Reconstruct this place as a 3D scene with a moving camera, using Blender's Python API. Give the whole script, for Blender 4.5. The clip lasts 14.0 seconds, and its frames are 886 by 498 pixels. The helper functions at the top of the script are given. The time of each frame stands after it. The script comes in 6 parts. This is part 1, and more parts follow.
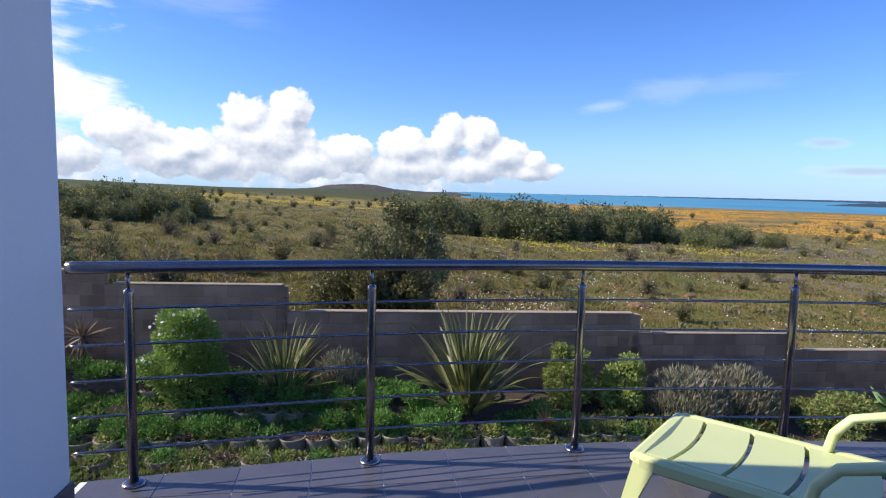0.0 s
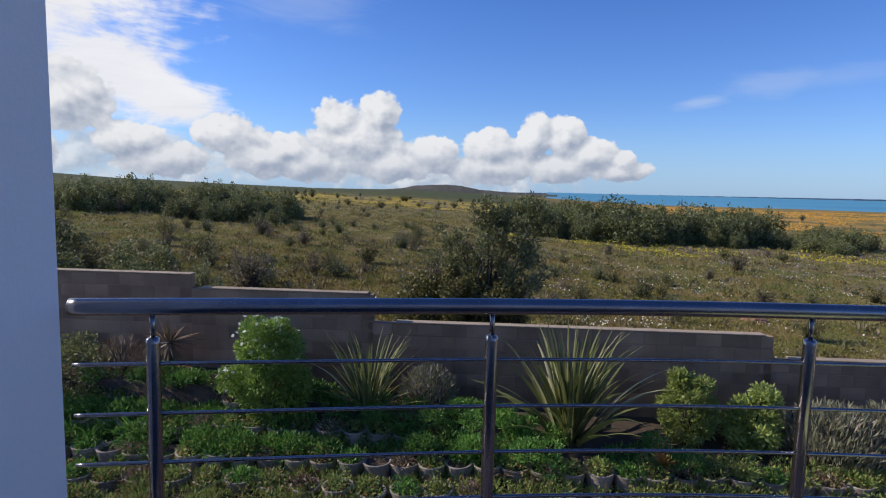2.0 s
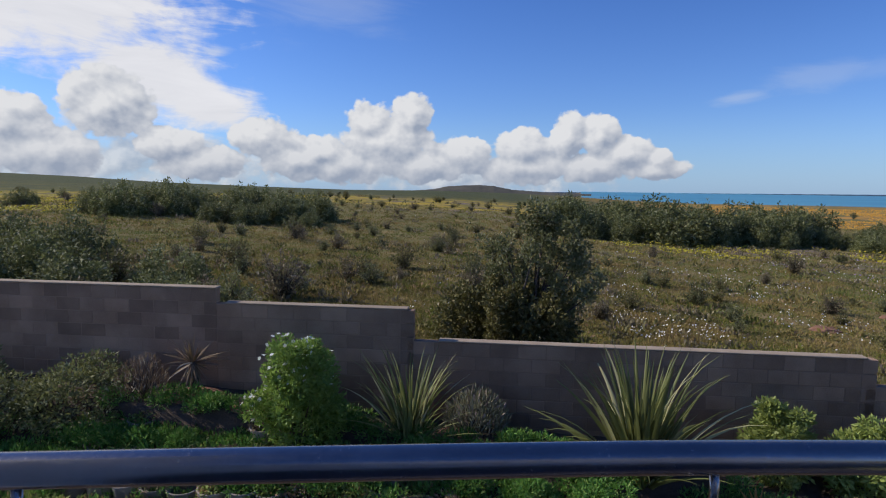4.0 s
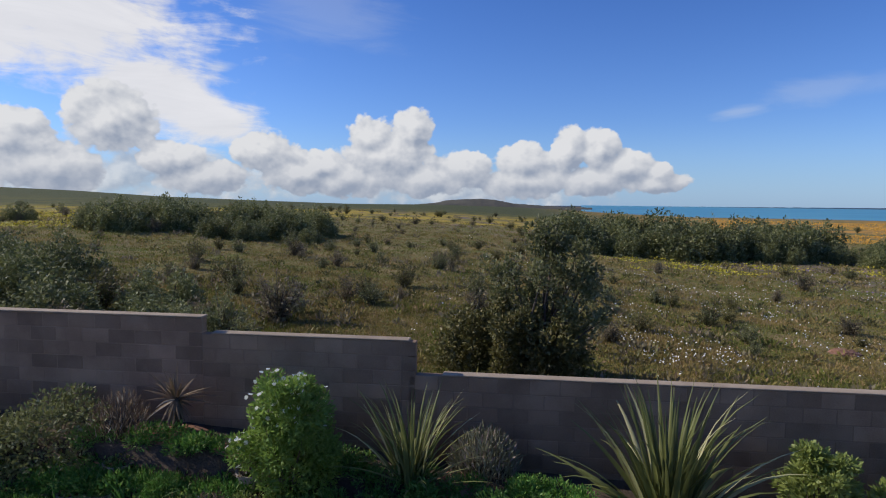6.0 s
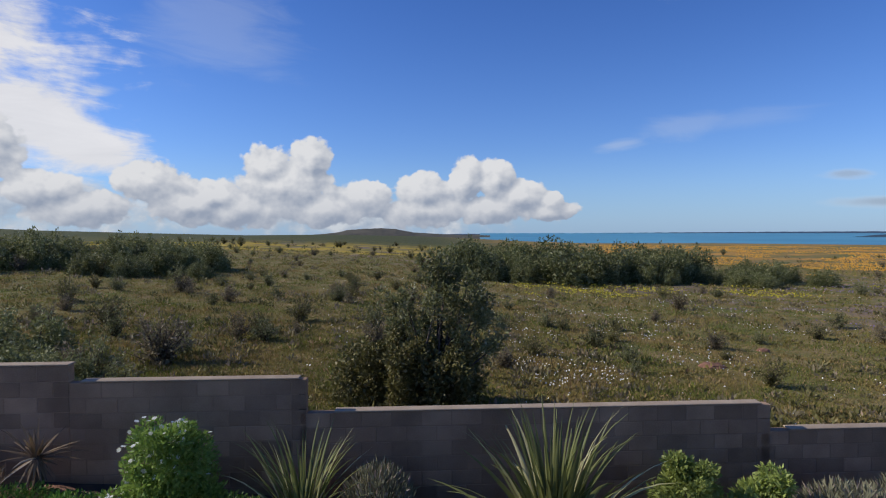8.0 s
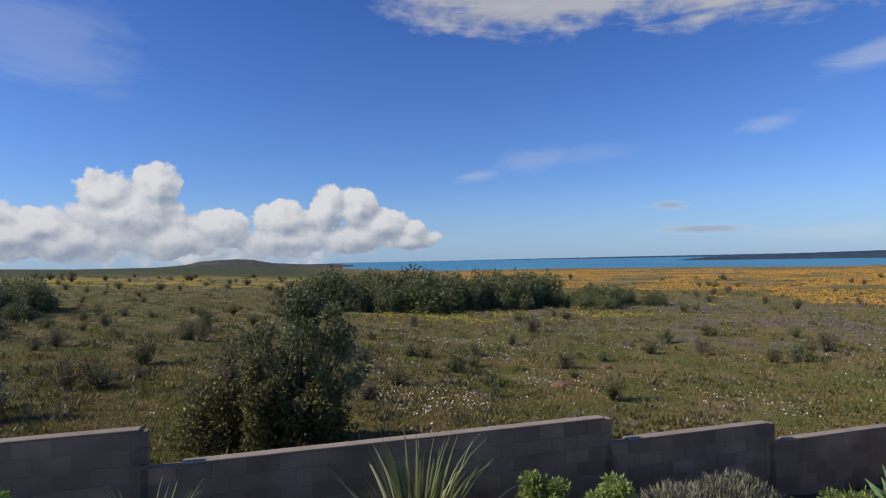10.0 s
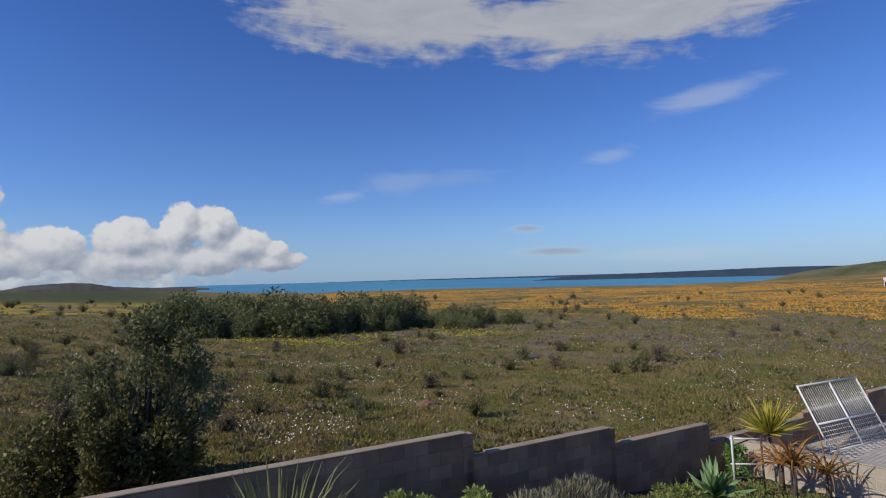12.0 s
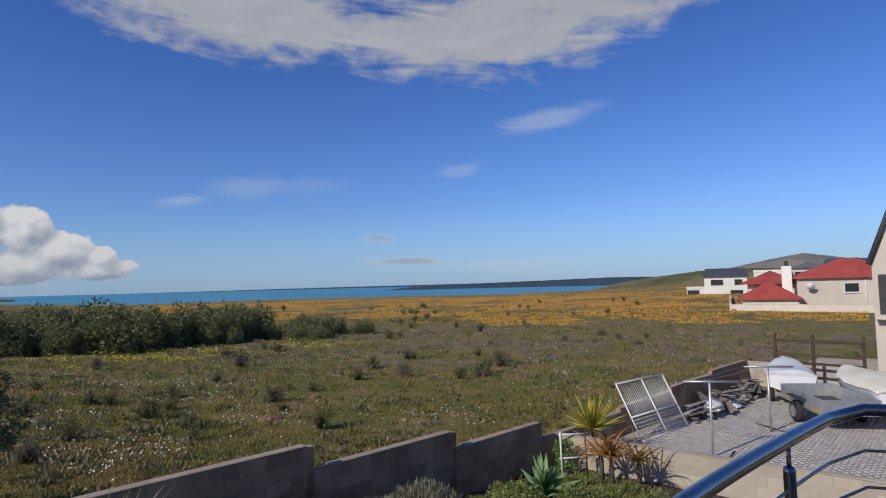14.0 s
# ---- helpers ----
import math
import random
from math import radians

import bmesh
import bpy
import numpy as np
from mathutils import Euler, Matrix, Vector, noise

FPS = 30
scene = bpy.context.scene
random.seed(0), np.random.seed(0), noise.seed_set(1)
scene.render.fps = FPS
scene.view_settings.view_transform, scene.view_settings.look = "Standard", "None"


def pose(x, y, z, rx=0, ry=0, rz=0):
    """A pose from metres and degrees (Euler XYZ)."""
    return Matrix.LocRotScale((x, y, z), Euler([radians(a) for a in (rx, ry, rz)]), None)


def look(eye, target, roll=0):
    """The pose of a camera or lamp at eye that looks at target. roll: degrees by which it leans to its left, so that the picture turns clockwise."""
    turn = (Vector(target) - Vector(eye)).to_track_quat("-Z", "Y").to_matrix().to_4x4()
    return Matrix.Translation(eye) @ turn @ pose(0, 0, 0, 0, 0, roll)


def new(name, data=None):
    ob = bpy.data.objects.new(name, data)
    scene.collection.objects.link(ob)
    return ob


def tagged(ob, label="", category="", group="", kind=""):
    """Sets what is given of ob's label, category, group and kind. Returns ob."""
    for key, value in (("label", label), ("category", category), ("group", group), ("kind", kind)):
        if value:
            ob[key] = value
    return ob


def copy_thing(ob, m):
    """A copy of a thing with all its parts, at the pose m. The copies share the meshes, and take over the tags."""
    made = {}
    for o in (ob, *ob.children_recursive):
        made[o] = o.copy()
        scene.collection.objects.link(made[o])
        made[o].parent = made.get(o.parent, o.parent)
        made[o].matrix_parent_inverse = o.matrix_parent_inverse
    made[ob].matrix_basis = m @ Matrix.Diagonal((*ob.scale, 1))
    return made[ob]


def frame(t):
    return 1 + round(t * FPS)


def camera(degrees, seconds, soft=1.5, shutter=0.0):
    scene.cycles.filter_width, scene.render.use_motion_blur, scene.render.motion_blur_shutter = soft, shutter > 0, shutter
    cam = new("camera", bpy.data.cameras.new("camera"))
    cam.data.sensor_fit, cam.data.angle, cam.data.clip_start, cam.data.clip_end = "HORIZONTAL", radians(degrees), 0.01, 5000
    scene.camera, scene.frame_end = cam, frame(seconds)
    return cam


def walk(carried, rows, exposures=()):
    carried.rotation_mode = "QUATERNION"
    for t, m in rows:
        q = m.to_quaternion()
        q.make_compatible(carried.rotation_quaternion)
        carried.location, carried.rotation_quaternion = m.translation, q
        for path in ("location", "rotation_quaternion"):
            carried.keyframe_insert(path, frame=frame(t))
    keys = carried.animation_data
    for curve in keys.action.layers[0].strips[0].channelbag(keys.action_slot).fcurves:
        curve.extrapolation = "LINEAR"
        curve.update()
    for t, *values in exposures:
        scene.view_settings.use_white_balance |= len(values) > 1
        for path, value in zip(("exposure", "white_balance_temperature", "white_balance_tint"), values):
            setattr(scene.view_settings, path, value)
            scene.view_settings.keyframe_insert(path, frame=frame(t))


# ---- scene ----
cam = camera(74.2, 14.0, soft=1.1)
PATH = [
    (0, (0.504, 0.27, 1.357), (0.691, 2.251, 1.155), 1.5),
    (0.5, (0.495, 0.529, 1.359), (0.572, 2.517, 1.155), 1.5),
    (1, (0.45, 0.764, 1.36), (0.442, 2.754, 1.155), 1.5),
    (1.5, (0.372, 0.962, 1.382), (0.314, 2.951, 1.176), 1.4),
    (2, (0.356, 1.183, 1.369), (0.257, 3.169, 1.162), 1.4),
    (2.5, (0.307, 1.465, 1.408), (0.152, 3.448, 1.198), 1.3),
    (3, (0.237, 1.723, 1.399), (0.045, 3.702, 1.189), 1.1),
    (5.5, (-0.036, 2.665, 1.476), (-0.252, 4.645, 1.292), 0.7),
    (6, (-0.027, 2.794, 1.506), (-0.242, 4.776, 1.345), 0.7),
    (6.5, (-0.005, 2.834, 1.504), (-0.208, 4.82, 1.376), 0.5),
    (7, (0.029, 2.844, 1.511), (-0.123, 4.836, 1.412), 0.4),
    (7.5, (0.075, 2.816, 1.508), (0.046, 4.814, 1.429), 0.1),
    (8, (0.136, 2.688, 1.569), (0.255, 4.684, 1.509), -0.1),
    (8.5, (0.152, 2.655, 1.59), (0.407, 4.638, 1.55), -0.4),
    (11, (0.194, 2.658, 1.635), (0.968, 4.5, 1.714), -1.3),
    (11.5, (0.15, 2.579, 1.636), (1.033, 4.371, 1.726), -1.4),
    (12, (0.125, 2.514, 1.627), (1.119, 4.247, 1.725), -1.4),
    (12.5, (0.15, 2.483, 1.624), (1.251, 4.15, 1.726), -1.5),
    (13, (0.183, 2.47, 1.608), (1.39, 4.061, 1.714), -1.5),
    (13.5, (0.181, 2.462, 1.603), (1.486, 3.974, 1.714), -1.4),
    (14, (0.241, 2.478, 1.592), (1.633, 3.909, 1.711), -1.4),
]
walk(cam, [(t, look(eye, target, roll)) for t, eye, target, roll in PATH],
     exposures=((0, 0.4), (0.6, 0.2), (1.5, 0.02), (3, -0.16), (6.5, -0.22), (11, -0.35), (14, -0.45)))

# ---- world, sun ----
SUN_AZ, SUN_EL = -84.0, 33.0          # degrees clockwise from +y, and above the horizon
sun_dir = Vector((math.sin(radians(SUN_AZ)) * math.cos(radians(SUN_EL)), math.cos(radians(SUN_AZ)) * math.cos(radians(SUN_EL)), math.sin(radians(SUN_EL))))
sun = new("sun", bpy.data.lights.new("sun", "SUN"))
sun.data.energy, sun.data.angle, sun.data.color = 5.0, radians(0.55), (1.0, 0.92, 0.79)
sun.matrix_world = look(sun_dir * 50, (0, 0, 0))


class Nodes:
    """A small builder for node trees."""

    def __init__(self, tree):
        self.tree = tree
        tree.nodes.clear()

    def add(self, kind):
        return self.tree.nodes.new(kind)

    def put(self, socket, value):
        if isinstance(value, bpy.types.NodeSocket):
            self.tree.links.new(value, socket)
        elif value is not None:
            socket.default_value = value

    def math(self, op, a, b=None, c=None, clamp=False):
        node = self.add("ShaderNodeMath")
        node.operation, node.use_clamp = op, clamp
        for socket, value in zip(node.inputs, (a, b, c)):
            self.put(socket, value)
        return node.outputs[0]

    def mix(self, f, a, b):
        node = self.add("ShaderNodeMix")
        node.data_type = "RGBA"
        self.put(node.inputs[0], f)
        for socket, value in ((node.inputs[6], a), (node.inputs[7], b)):
            self.put(socket, (*value, 1) if isinstance(value, tuple) and len(value) == 3 else value)
        return node.outputs[2]

    def step(self, x, lo, hi):
        node = self.add("ShaderNodeMapRange")
        node.interpolation_type = "SMOOTHSTEP"
        for socket, value in zip(node.inputs, (x, lo, hi, 0.0, 1.0)):
            self.put(socket, value)
        return node.outputs[0]

    def noise(self, vector, scale, detail=4.0, rough=0.55, distort=0.0):
        node = self.add("ShaderNodeTexNoise")
        self.put(node.inputs["Vector"], vector)
        for key, value in (("Scale", scale), ("Detail", detail), ("Roughness", rough), ("Distortion", distort)):
            node.inputs[key].default_value = value
        return node.outputs[0]

    def vec(self, x, y, z=0.0):
        node = self.add("ShaderNodeCombineXYZ")
        for socket, value in zip(node.inputs, (x, y, z)):
            self.put(socket, value)
        return node.outputs[0]

    def split(self, v):
        node = self.add("ShaderNodeSeparateXYZ")
        self.put(node.inputs[0], v)
        return node.outputs


# clouds: azimuth, elevation, half width, half height in degrees
CUMULUS = ((-11.4, 4.4, 4.4, 3.2), (-9.3, 6.9, 2.1, 2.1), (-13.0, 6.0, 2.4, 2.1), (5.6, 5.0, 1.8, 2.7), (8.5, 5.0, 1.9, 2.4), (-4.0, 3.2, 3.0, 1.9),
           (1.6, 3.7, 3.3, 2.2), (11.2, 3.3, 2.6, 1.8), (13.7, 2.8, 1.4, 1.2), (-35.6, 6.6, 3.5, 3.3), (-42.6, 4.6, 3.4, 2.9), (-23.2, 4.3, 3.0, 2.1), (-31.0, 3.4, 3.2, 1.6), (-18.2, 3.2, 3.0, 1.6))
FOOT = ((-20.0, 2.3, 4.2, 1.7), (-28.0, 2.0, 4.4, 1.6), (-15.5, 2.0, 4.0, 1.7), (-8.0, 2.1, 4.2, 1.7), (1.5, 2.0, 4.4, 1.8), (8.5, 2.2, 4.2, 1.7), (14.0, 1.9, 2.6, 1.0), (-40.0, 2.6, 4.4, 2.2), (-48.0, 3.4, 5.0, 2.6))
BANK = ((-3.5, 1.4, 18.0, 2.4), (-34.0, 2.0, 18.0, 3.2), (-60.0, 3.0, 20.0, 3.6))
SHEET = ((-40.0, 14.8, 14.0, 7.2), (-32.5, 9.2, 8.0, 4.8), (-27.6, 6.6, 5.2, 2.6), (26.0, 24.4, 16.0, 4.3), (48.0, 23.6, 18.0, 4.6), (60.0, 26.0, 16.0, 4.2), (-60.0, 15.0, 18.0, 7.0))
WISP = ((-17.0, 17.5, 8.5, 5.5, 0.3), (-27.0, 11.6, 1.8, 0.6, 0.8), (20.0, 8.0, 3.6, 0.8, 0.45), (25.8, 9.3, 6.0, 1.4, 0.3), (54.5, 15.2, 7.0, 1.3, 0.55), (46.0, 11.0, 3.2, 1.0, 0.4), (30.5, 9.6, 7.0, 1.3, 0.18), (51.0, 1.7, 9.0, 1.0, 0.35))
GREY = ((38.0, 4.6, 2.4, 0.6, 0.5), (41.0, 2.3, 5.6, 0.65, 0.55))

world = bpy.data.worlds.new("sky")
scene.world = world
world.use_nodes = True
n = Nodes(world.node_tree)
sky = n.add("ShaderNodeTexSky")
sky.sky_type, sky.sun_disc, sky.sun_elevation, sky.sun_rotation = "NISHITA", False, radians(SUN_EL), radians(SUN_AZ)
sky.altitude, sky.air_density, sky.dust_density, sky.ozone_density = 20.0, 1.0, 0.3, 1.5
way = n.add("ShaderNodeTexCoord").outputs["Generated"]
wx, wy, wz = n.split(way)
az = n.math("MULTIPLY", n.math("ARCTAN2", wx, wy), 180 / math.pi)
el = n.math("MULTIPLY", n.math("ARCSINE", wz), 180 / math.pi)
flat = n.vec(az, el)


def blob(a, e, ra, re, az, el):
    dx = n.math("DIVIDE", n.math("SUBTRACT", az, a), ra)
    dy = n.math("DIVIDE", n.math("SUBTRACT", el, e), re)
    return n.math("SUBTRACT", 1.0, n.math("SQRT", n.math("ADD", n.math("MULTIPLY", dx, dx), n.math("MULTIPLY", dy, dy))))


def union(blobs, az=az, el=el):
    out = None
    for b in blobs:
        d = blob(*b, az, el)
        out = d if out is None else n.math("SMOOTH_MAX", out, d, 0.15)
    return out


def puffs(az, el):
    """Rounded lumps of three sizes, as on the top of a cumulus."""
    at = n.vec(az, n.math("MULTIPLY", el, 1.15))
    out = None
    for scale, weight in ((0.45, 0.55), (1.0, 0.3), (2.1, 0.15)):
        cell = n.add("ShaderNodeTexVoronoi")
        cell.feature, cell.inputs["Scale"].default_value, cell.inputs["Smoothness"].default_value = "SMOOTH_F1", scale, 0.35
        n.put(cell.inputs["Vector"], at)
        lump = n.math("MULTIPLY", n.math("SUBTRACT", 0.5, cell.outputs["Distance"]), weight)
        out = lump if out is None else n.math("ADD", out, lump)
    return n.math("ADD", out, n.math("MULTIPLY", n.math("SUBTRACT", n.noise(at, 0.9, 7.0, 0.6), 0.5), 0.5))


billow = n.noise(n.vec(az, n.math("MULTIPLY", el, 1.25)), 0.36, 7.0, 0.52)
billow_lit = n.noise(n.vec(n.math("SUBTRACT", az, 0.7), n.math("MULTIPLY", n.math("ADD", el, 0.8), 1.25)), 0.36, 7.0, 0.52)
smear = n.noise(n.vec(n.math("MULTIPLY", n.math("ADD", az, n.math("MULTIPLY", el, 1.2)), 0.10), n.math("MULTIPLY", el, 0.42)), 1.0, 7.0, 0.62, 0.6)
sun_az, sun_el = n.math("SUBTRACT", az, 0.5), n.math("ADD", el, 0.75)
heaps = n.math("ADD", n.math("ADD", union(CUMULUS + FOOT), 0.13), n.math("MULTIPLY", puffs(az, el), 0.85))
heaps_lit = n.math("ADD", n.math("ADD", union(CUMULUS + FOOT, sun_az, sun_el), 0.13), n.math("MULTIPLY", puffs(sun_az, sun_el), 0.85))
low = n.math("ADD", union(BANK), n.math("MULTIPLY", n.math("SUBTRACT", billow, 0.5), 2.4))
veil = n.math("ADD", n.math("ADD", union(SHEET), 0.06), n.math("ADD", n.math("MULTIPLY", n.math("SUBTRACT", smear, 0.5), 1.5), n.math("MULTIPLY", n.math("SUBTRACT", billow, 0.5), 0.9)))
heap_a = n.step(heaps, 0.06, 0.24)
low_a = n.math("MULTIPLY", n.step(low, 0.05, 0.7), 0.85)
veil_a = n.math("MULTIPLY", n.step(veil, 0.02, 0.62), 0.95)
lit = n.math("ADD", 0.58, n.math("MULTIPLY", n.math("SUBTRACT", heaps, heaps_lit), 1.15), clamp=True)
body = n.math("MULTIPLY", lit, n.math("ADD", 0.68, n.math("MULTIPLY", n.step(el, 0.5, 5.0), 0.32)), clamp=True)
low_colour = n.mix(n.math("ADD", 0.45, n.math("MULTIPLY", n.math("SUBTRACT", billow, billow_lit), 3.0), clamp=True), (4.2, 4.9, 6.1), (7.4, 7.7, 8.2))
heap_colour = n.mix(body, (3.5, 4.1, 5.3), (8.5, 8.6, 8.9))
veil_light = n.math("MULTIPLY", n.step(az, 20.0, -30.0), 1.0)
veil_colour = n.mix(n.math("ADD", n.math("MULTIPLY", smear, 0.5), n.math("MULTIPLY", veil_light, 0.6), clamp=True), (3.6, 3.9, 4.6), (9.8, 9.7, 9.9))
wisps = None
for group, tone in ((WISP, (7.4, 7.9, 8.6)), (GREY, (2.3, 2.9, 3.9))):
    for a, e, ra, re, top in group:
        tilt = 0.18 if re < 1.5 and tone[0] > 5 and e > 5 else 0.0
        dx = n.math("SUBTRACT", az, a)
        d = n.math("DIVIDE", n.math("SUBTRACT", n.math("SUBTRACT", el, e), n.math("MULTIPLY", dx, tilt * (1 if a > 40 else 0.6))), re)
        dx = n.math("DIVIDE", dx, ra)
        d = n.math("SUBTRACT", 1.0, n.math("SQRT", n.math("ADD", n.math("MULTIPLY", dx, dx), n.math("MULTIPLY", d, d))))
        d = n.math("MULTIPLY", n.step(n.math("ADD", d, n.math("MULTIPLY", n.math("SUBTRACT", smear, 0.5), 1.8)), 0.0, 0.9), top * (0.62 if tone[0] > 5 else 1.2))
        wisps = (n.mix(d, wisps[0], tone), n.math("MAXIMUM", wisps[1], d)) if wisps else (n.mix(1.0, tone, tone), d)
haze = n.math("MULTIPLY", n.step(el, 8.0, -0.5), 0.5)
deep = n.add("ShaderNodeHueSaturation")
deep.inputs["Saturation"].default_value, deep.inputs["Value"].default_value = 1.12, 1.0
n.put(deep.inputs["Color"], sky.outputs[0])
tint = n.add("ShaderNodeMix")
tint.data_type, tint.blend_type = "RGBA", "MULTIPLY"
tint.inputs[0].default_value, tint.inputs[7].default_value = 1.0, (0.71, 0.97, 1.62, 1)
n.put(tint.inputs[6], deep.outputs[0])
height = n.add("ShaderNodeMix")
height.data_type, height.blend_type = "RGBA", "MULTIPLY"
n.put(height.inputs[0], n.step(el, 6.0, 32.0))
n.put(height.inputs[6], tint.outputs[2])
height.inputs[7].default_value = (0.74, 0.84, 0.92, 1)
colour = n.mix(haze, height.outputs[2], (3.5, 5.9, 9.6))
colour = n.mix(wisps[1], colour, wisps[0])
colour = n.mix(veil_a, colour, veil_colour)
colour = n.mix(low_a, colour, low_colour)
colour = n.mix(heap_a, colour, heap_colour)
back = n.add("ShaderNodeBackground")
n.put(back.inputs[0], colour)
back.inputs[1].default_value = 0.10
n.tree.links.new(back.outputs[0], n.add("ShaderNodeOutputWorld").inputs[0])


# ---- materials ----
def surface(name, c1, c2, rough=0.8, metal=0.0, scale=3.0, fine=40.0, bump=0.15, spread=0.15, place="object", coat=0.0, fleck=None, sheen=0.35, island=False):
    """A worn, mottled surface: two scales of noise, a fine relief, and a shift from thing to thing."""
    m = bpy.data.materials.new(name)
    m.use_nodes = True
    n = Nodes(m.node_tree)
    at = n.add("ShaderNodeTexCoord").outputs["Object"] if place == "object" else n.add("ShaderNodeNewGeometry").outputs["Position"]
    big, small = n.noise(at, scale, 5.0), n.noise(at, fine, 3.0)
    f = n.math("ADD", n.math("MULTIPLY", n.step(big, 0.3, 0.7), 0.65), n.math("MULTIPLY", n.step(small, 0.25, 0.75), 0.35))
    colour = n.mix(f, c1, c2)
    if fleck:
        colour = n.mix(n.step(n.noise(at, fleck[1], 2.0), fleck[2], fleck[2] + 0.06), colour, fleck[0])
    shift = n.add("ShaderNodeHueSaturation")
    shift.inputs["Saturation"].default_value = 1.0
    n.put(shift.inputs["Value"], n.math("ADD", 1.0 - spread, n.math("MULTIPLY", n.add("ShaderNodeNewGeometry").outputs["Random Per Island"] if island else n.add("ShaderNodeObjectInfo").outputs["Random"], 2 * spread)))
    n.put(shift.inputs["Color"], colour)
    bsdf = n.add("ShaderNodeBsdfPrincipled")
    n.put(bsdf.inputs["Base Color"], shift.outputs[0])
    n.put(bsdf.inputs["Roughness"], n.math("ADD", rough - 0.08, n.math("MULTIPLY", small, 0.16), clamp=True))
    bsdf.inputs["Metallic"].default_value = metal
    bsdf.inputs["Specular IOR Level"].default_value = sheen
    bsdf.inputs["Coat Weight"].default_value = coat
    if bump:
        relief = n.add("ShaderNodeBump")
        relief.inputs["Strength"].default_value, relief.inputs["Distance"].default_value = bump, 0.02
        n.put(relief.inputs["Height"], n.math("ADD", n.math("MULTIPLY", big, 0.5), small))
        n.put(bsdf.inputs["Normal"], relief.outputs[0])
    n.tree.links.new(bsdf.outputs[0], n.add("ShaderNodeOutputMaterial").inputs[0])
    return m


def foliage(name, c1, c2, c3=None, through_light=0.35, rough=0.6, patch=0.6, own_part=0.6):
    """Leaves: each leaf its own tone, patches of tone over the plant, light shining through."""
    m = bpy.data.materials.new(name)
    m.use_nodes = True
    n = Nodes(m.node_tree)
    geo = n.add("ShaderNodeNewGeometry")
    own = geo.outputs["Random Per Island"]
    wide = n.step(n.noise(geo.outputs["Position"], patch, 3.0), 0.35, 0.65)
    colour = n.mix(n.math("ADD", n.math("MULTIPLY", own, own_part), n.math("MULTIPLY", wide, 1 - own_part)), c1, c2)
    if c3:
        colour = n.mix(n.step(own, 0.82, 0.9), colour, c3)
    thing = n.add("ShaderNodeObjectInfo").outputs["Random"]
    shift = n.add("ShaderNodeHueSaturation")
    n.put(shift.inputs["Value"], n.math("ADD", 0.8, n.math("MULTIPLY", thing, 0.4)))
    n.put(shift.inputs["Color"], colour)
    bsdf = n.add("ShaderNodeBsdfPrincipled")
    n.put(bsdf.inputs["Base Color"], shift.outputs[0])
    bsdf.inputs["Roughness"].default_value, bsdf.inputs["Specular IOR Level"].default_value = rough, 0.3
    glow = n.add("ShaderNodeBsdfTranslucent")
    n.put(glow.inputs[0], shift.outputs[0])
    both = n.add("ShaderNodeMixShader")
    both.inputs[0].default_value = through_light
    n.tree.links.new(bsdf.outputs[0], both.inputs[1])
    n.tree.links.new(glow.outputs[0], both.inputs[2])
    n.tree.links.new(both.outputs[0], n.add("ShaderNodeOutputMaterial").inputs[0])
    return m


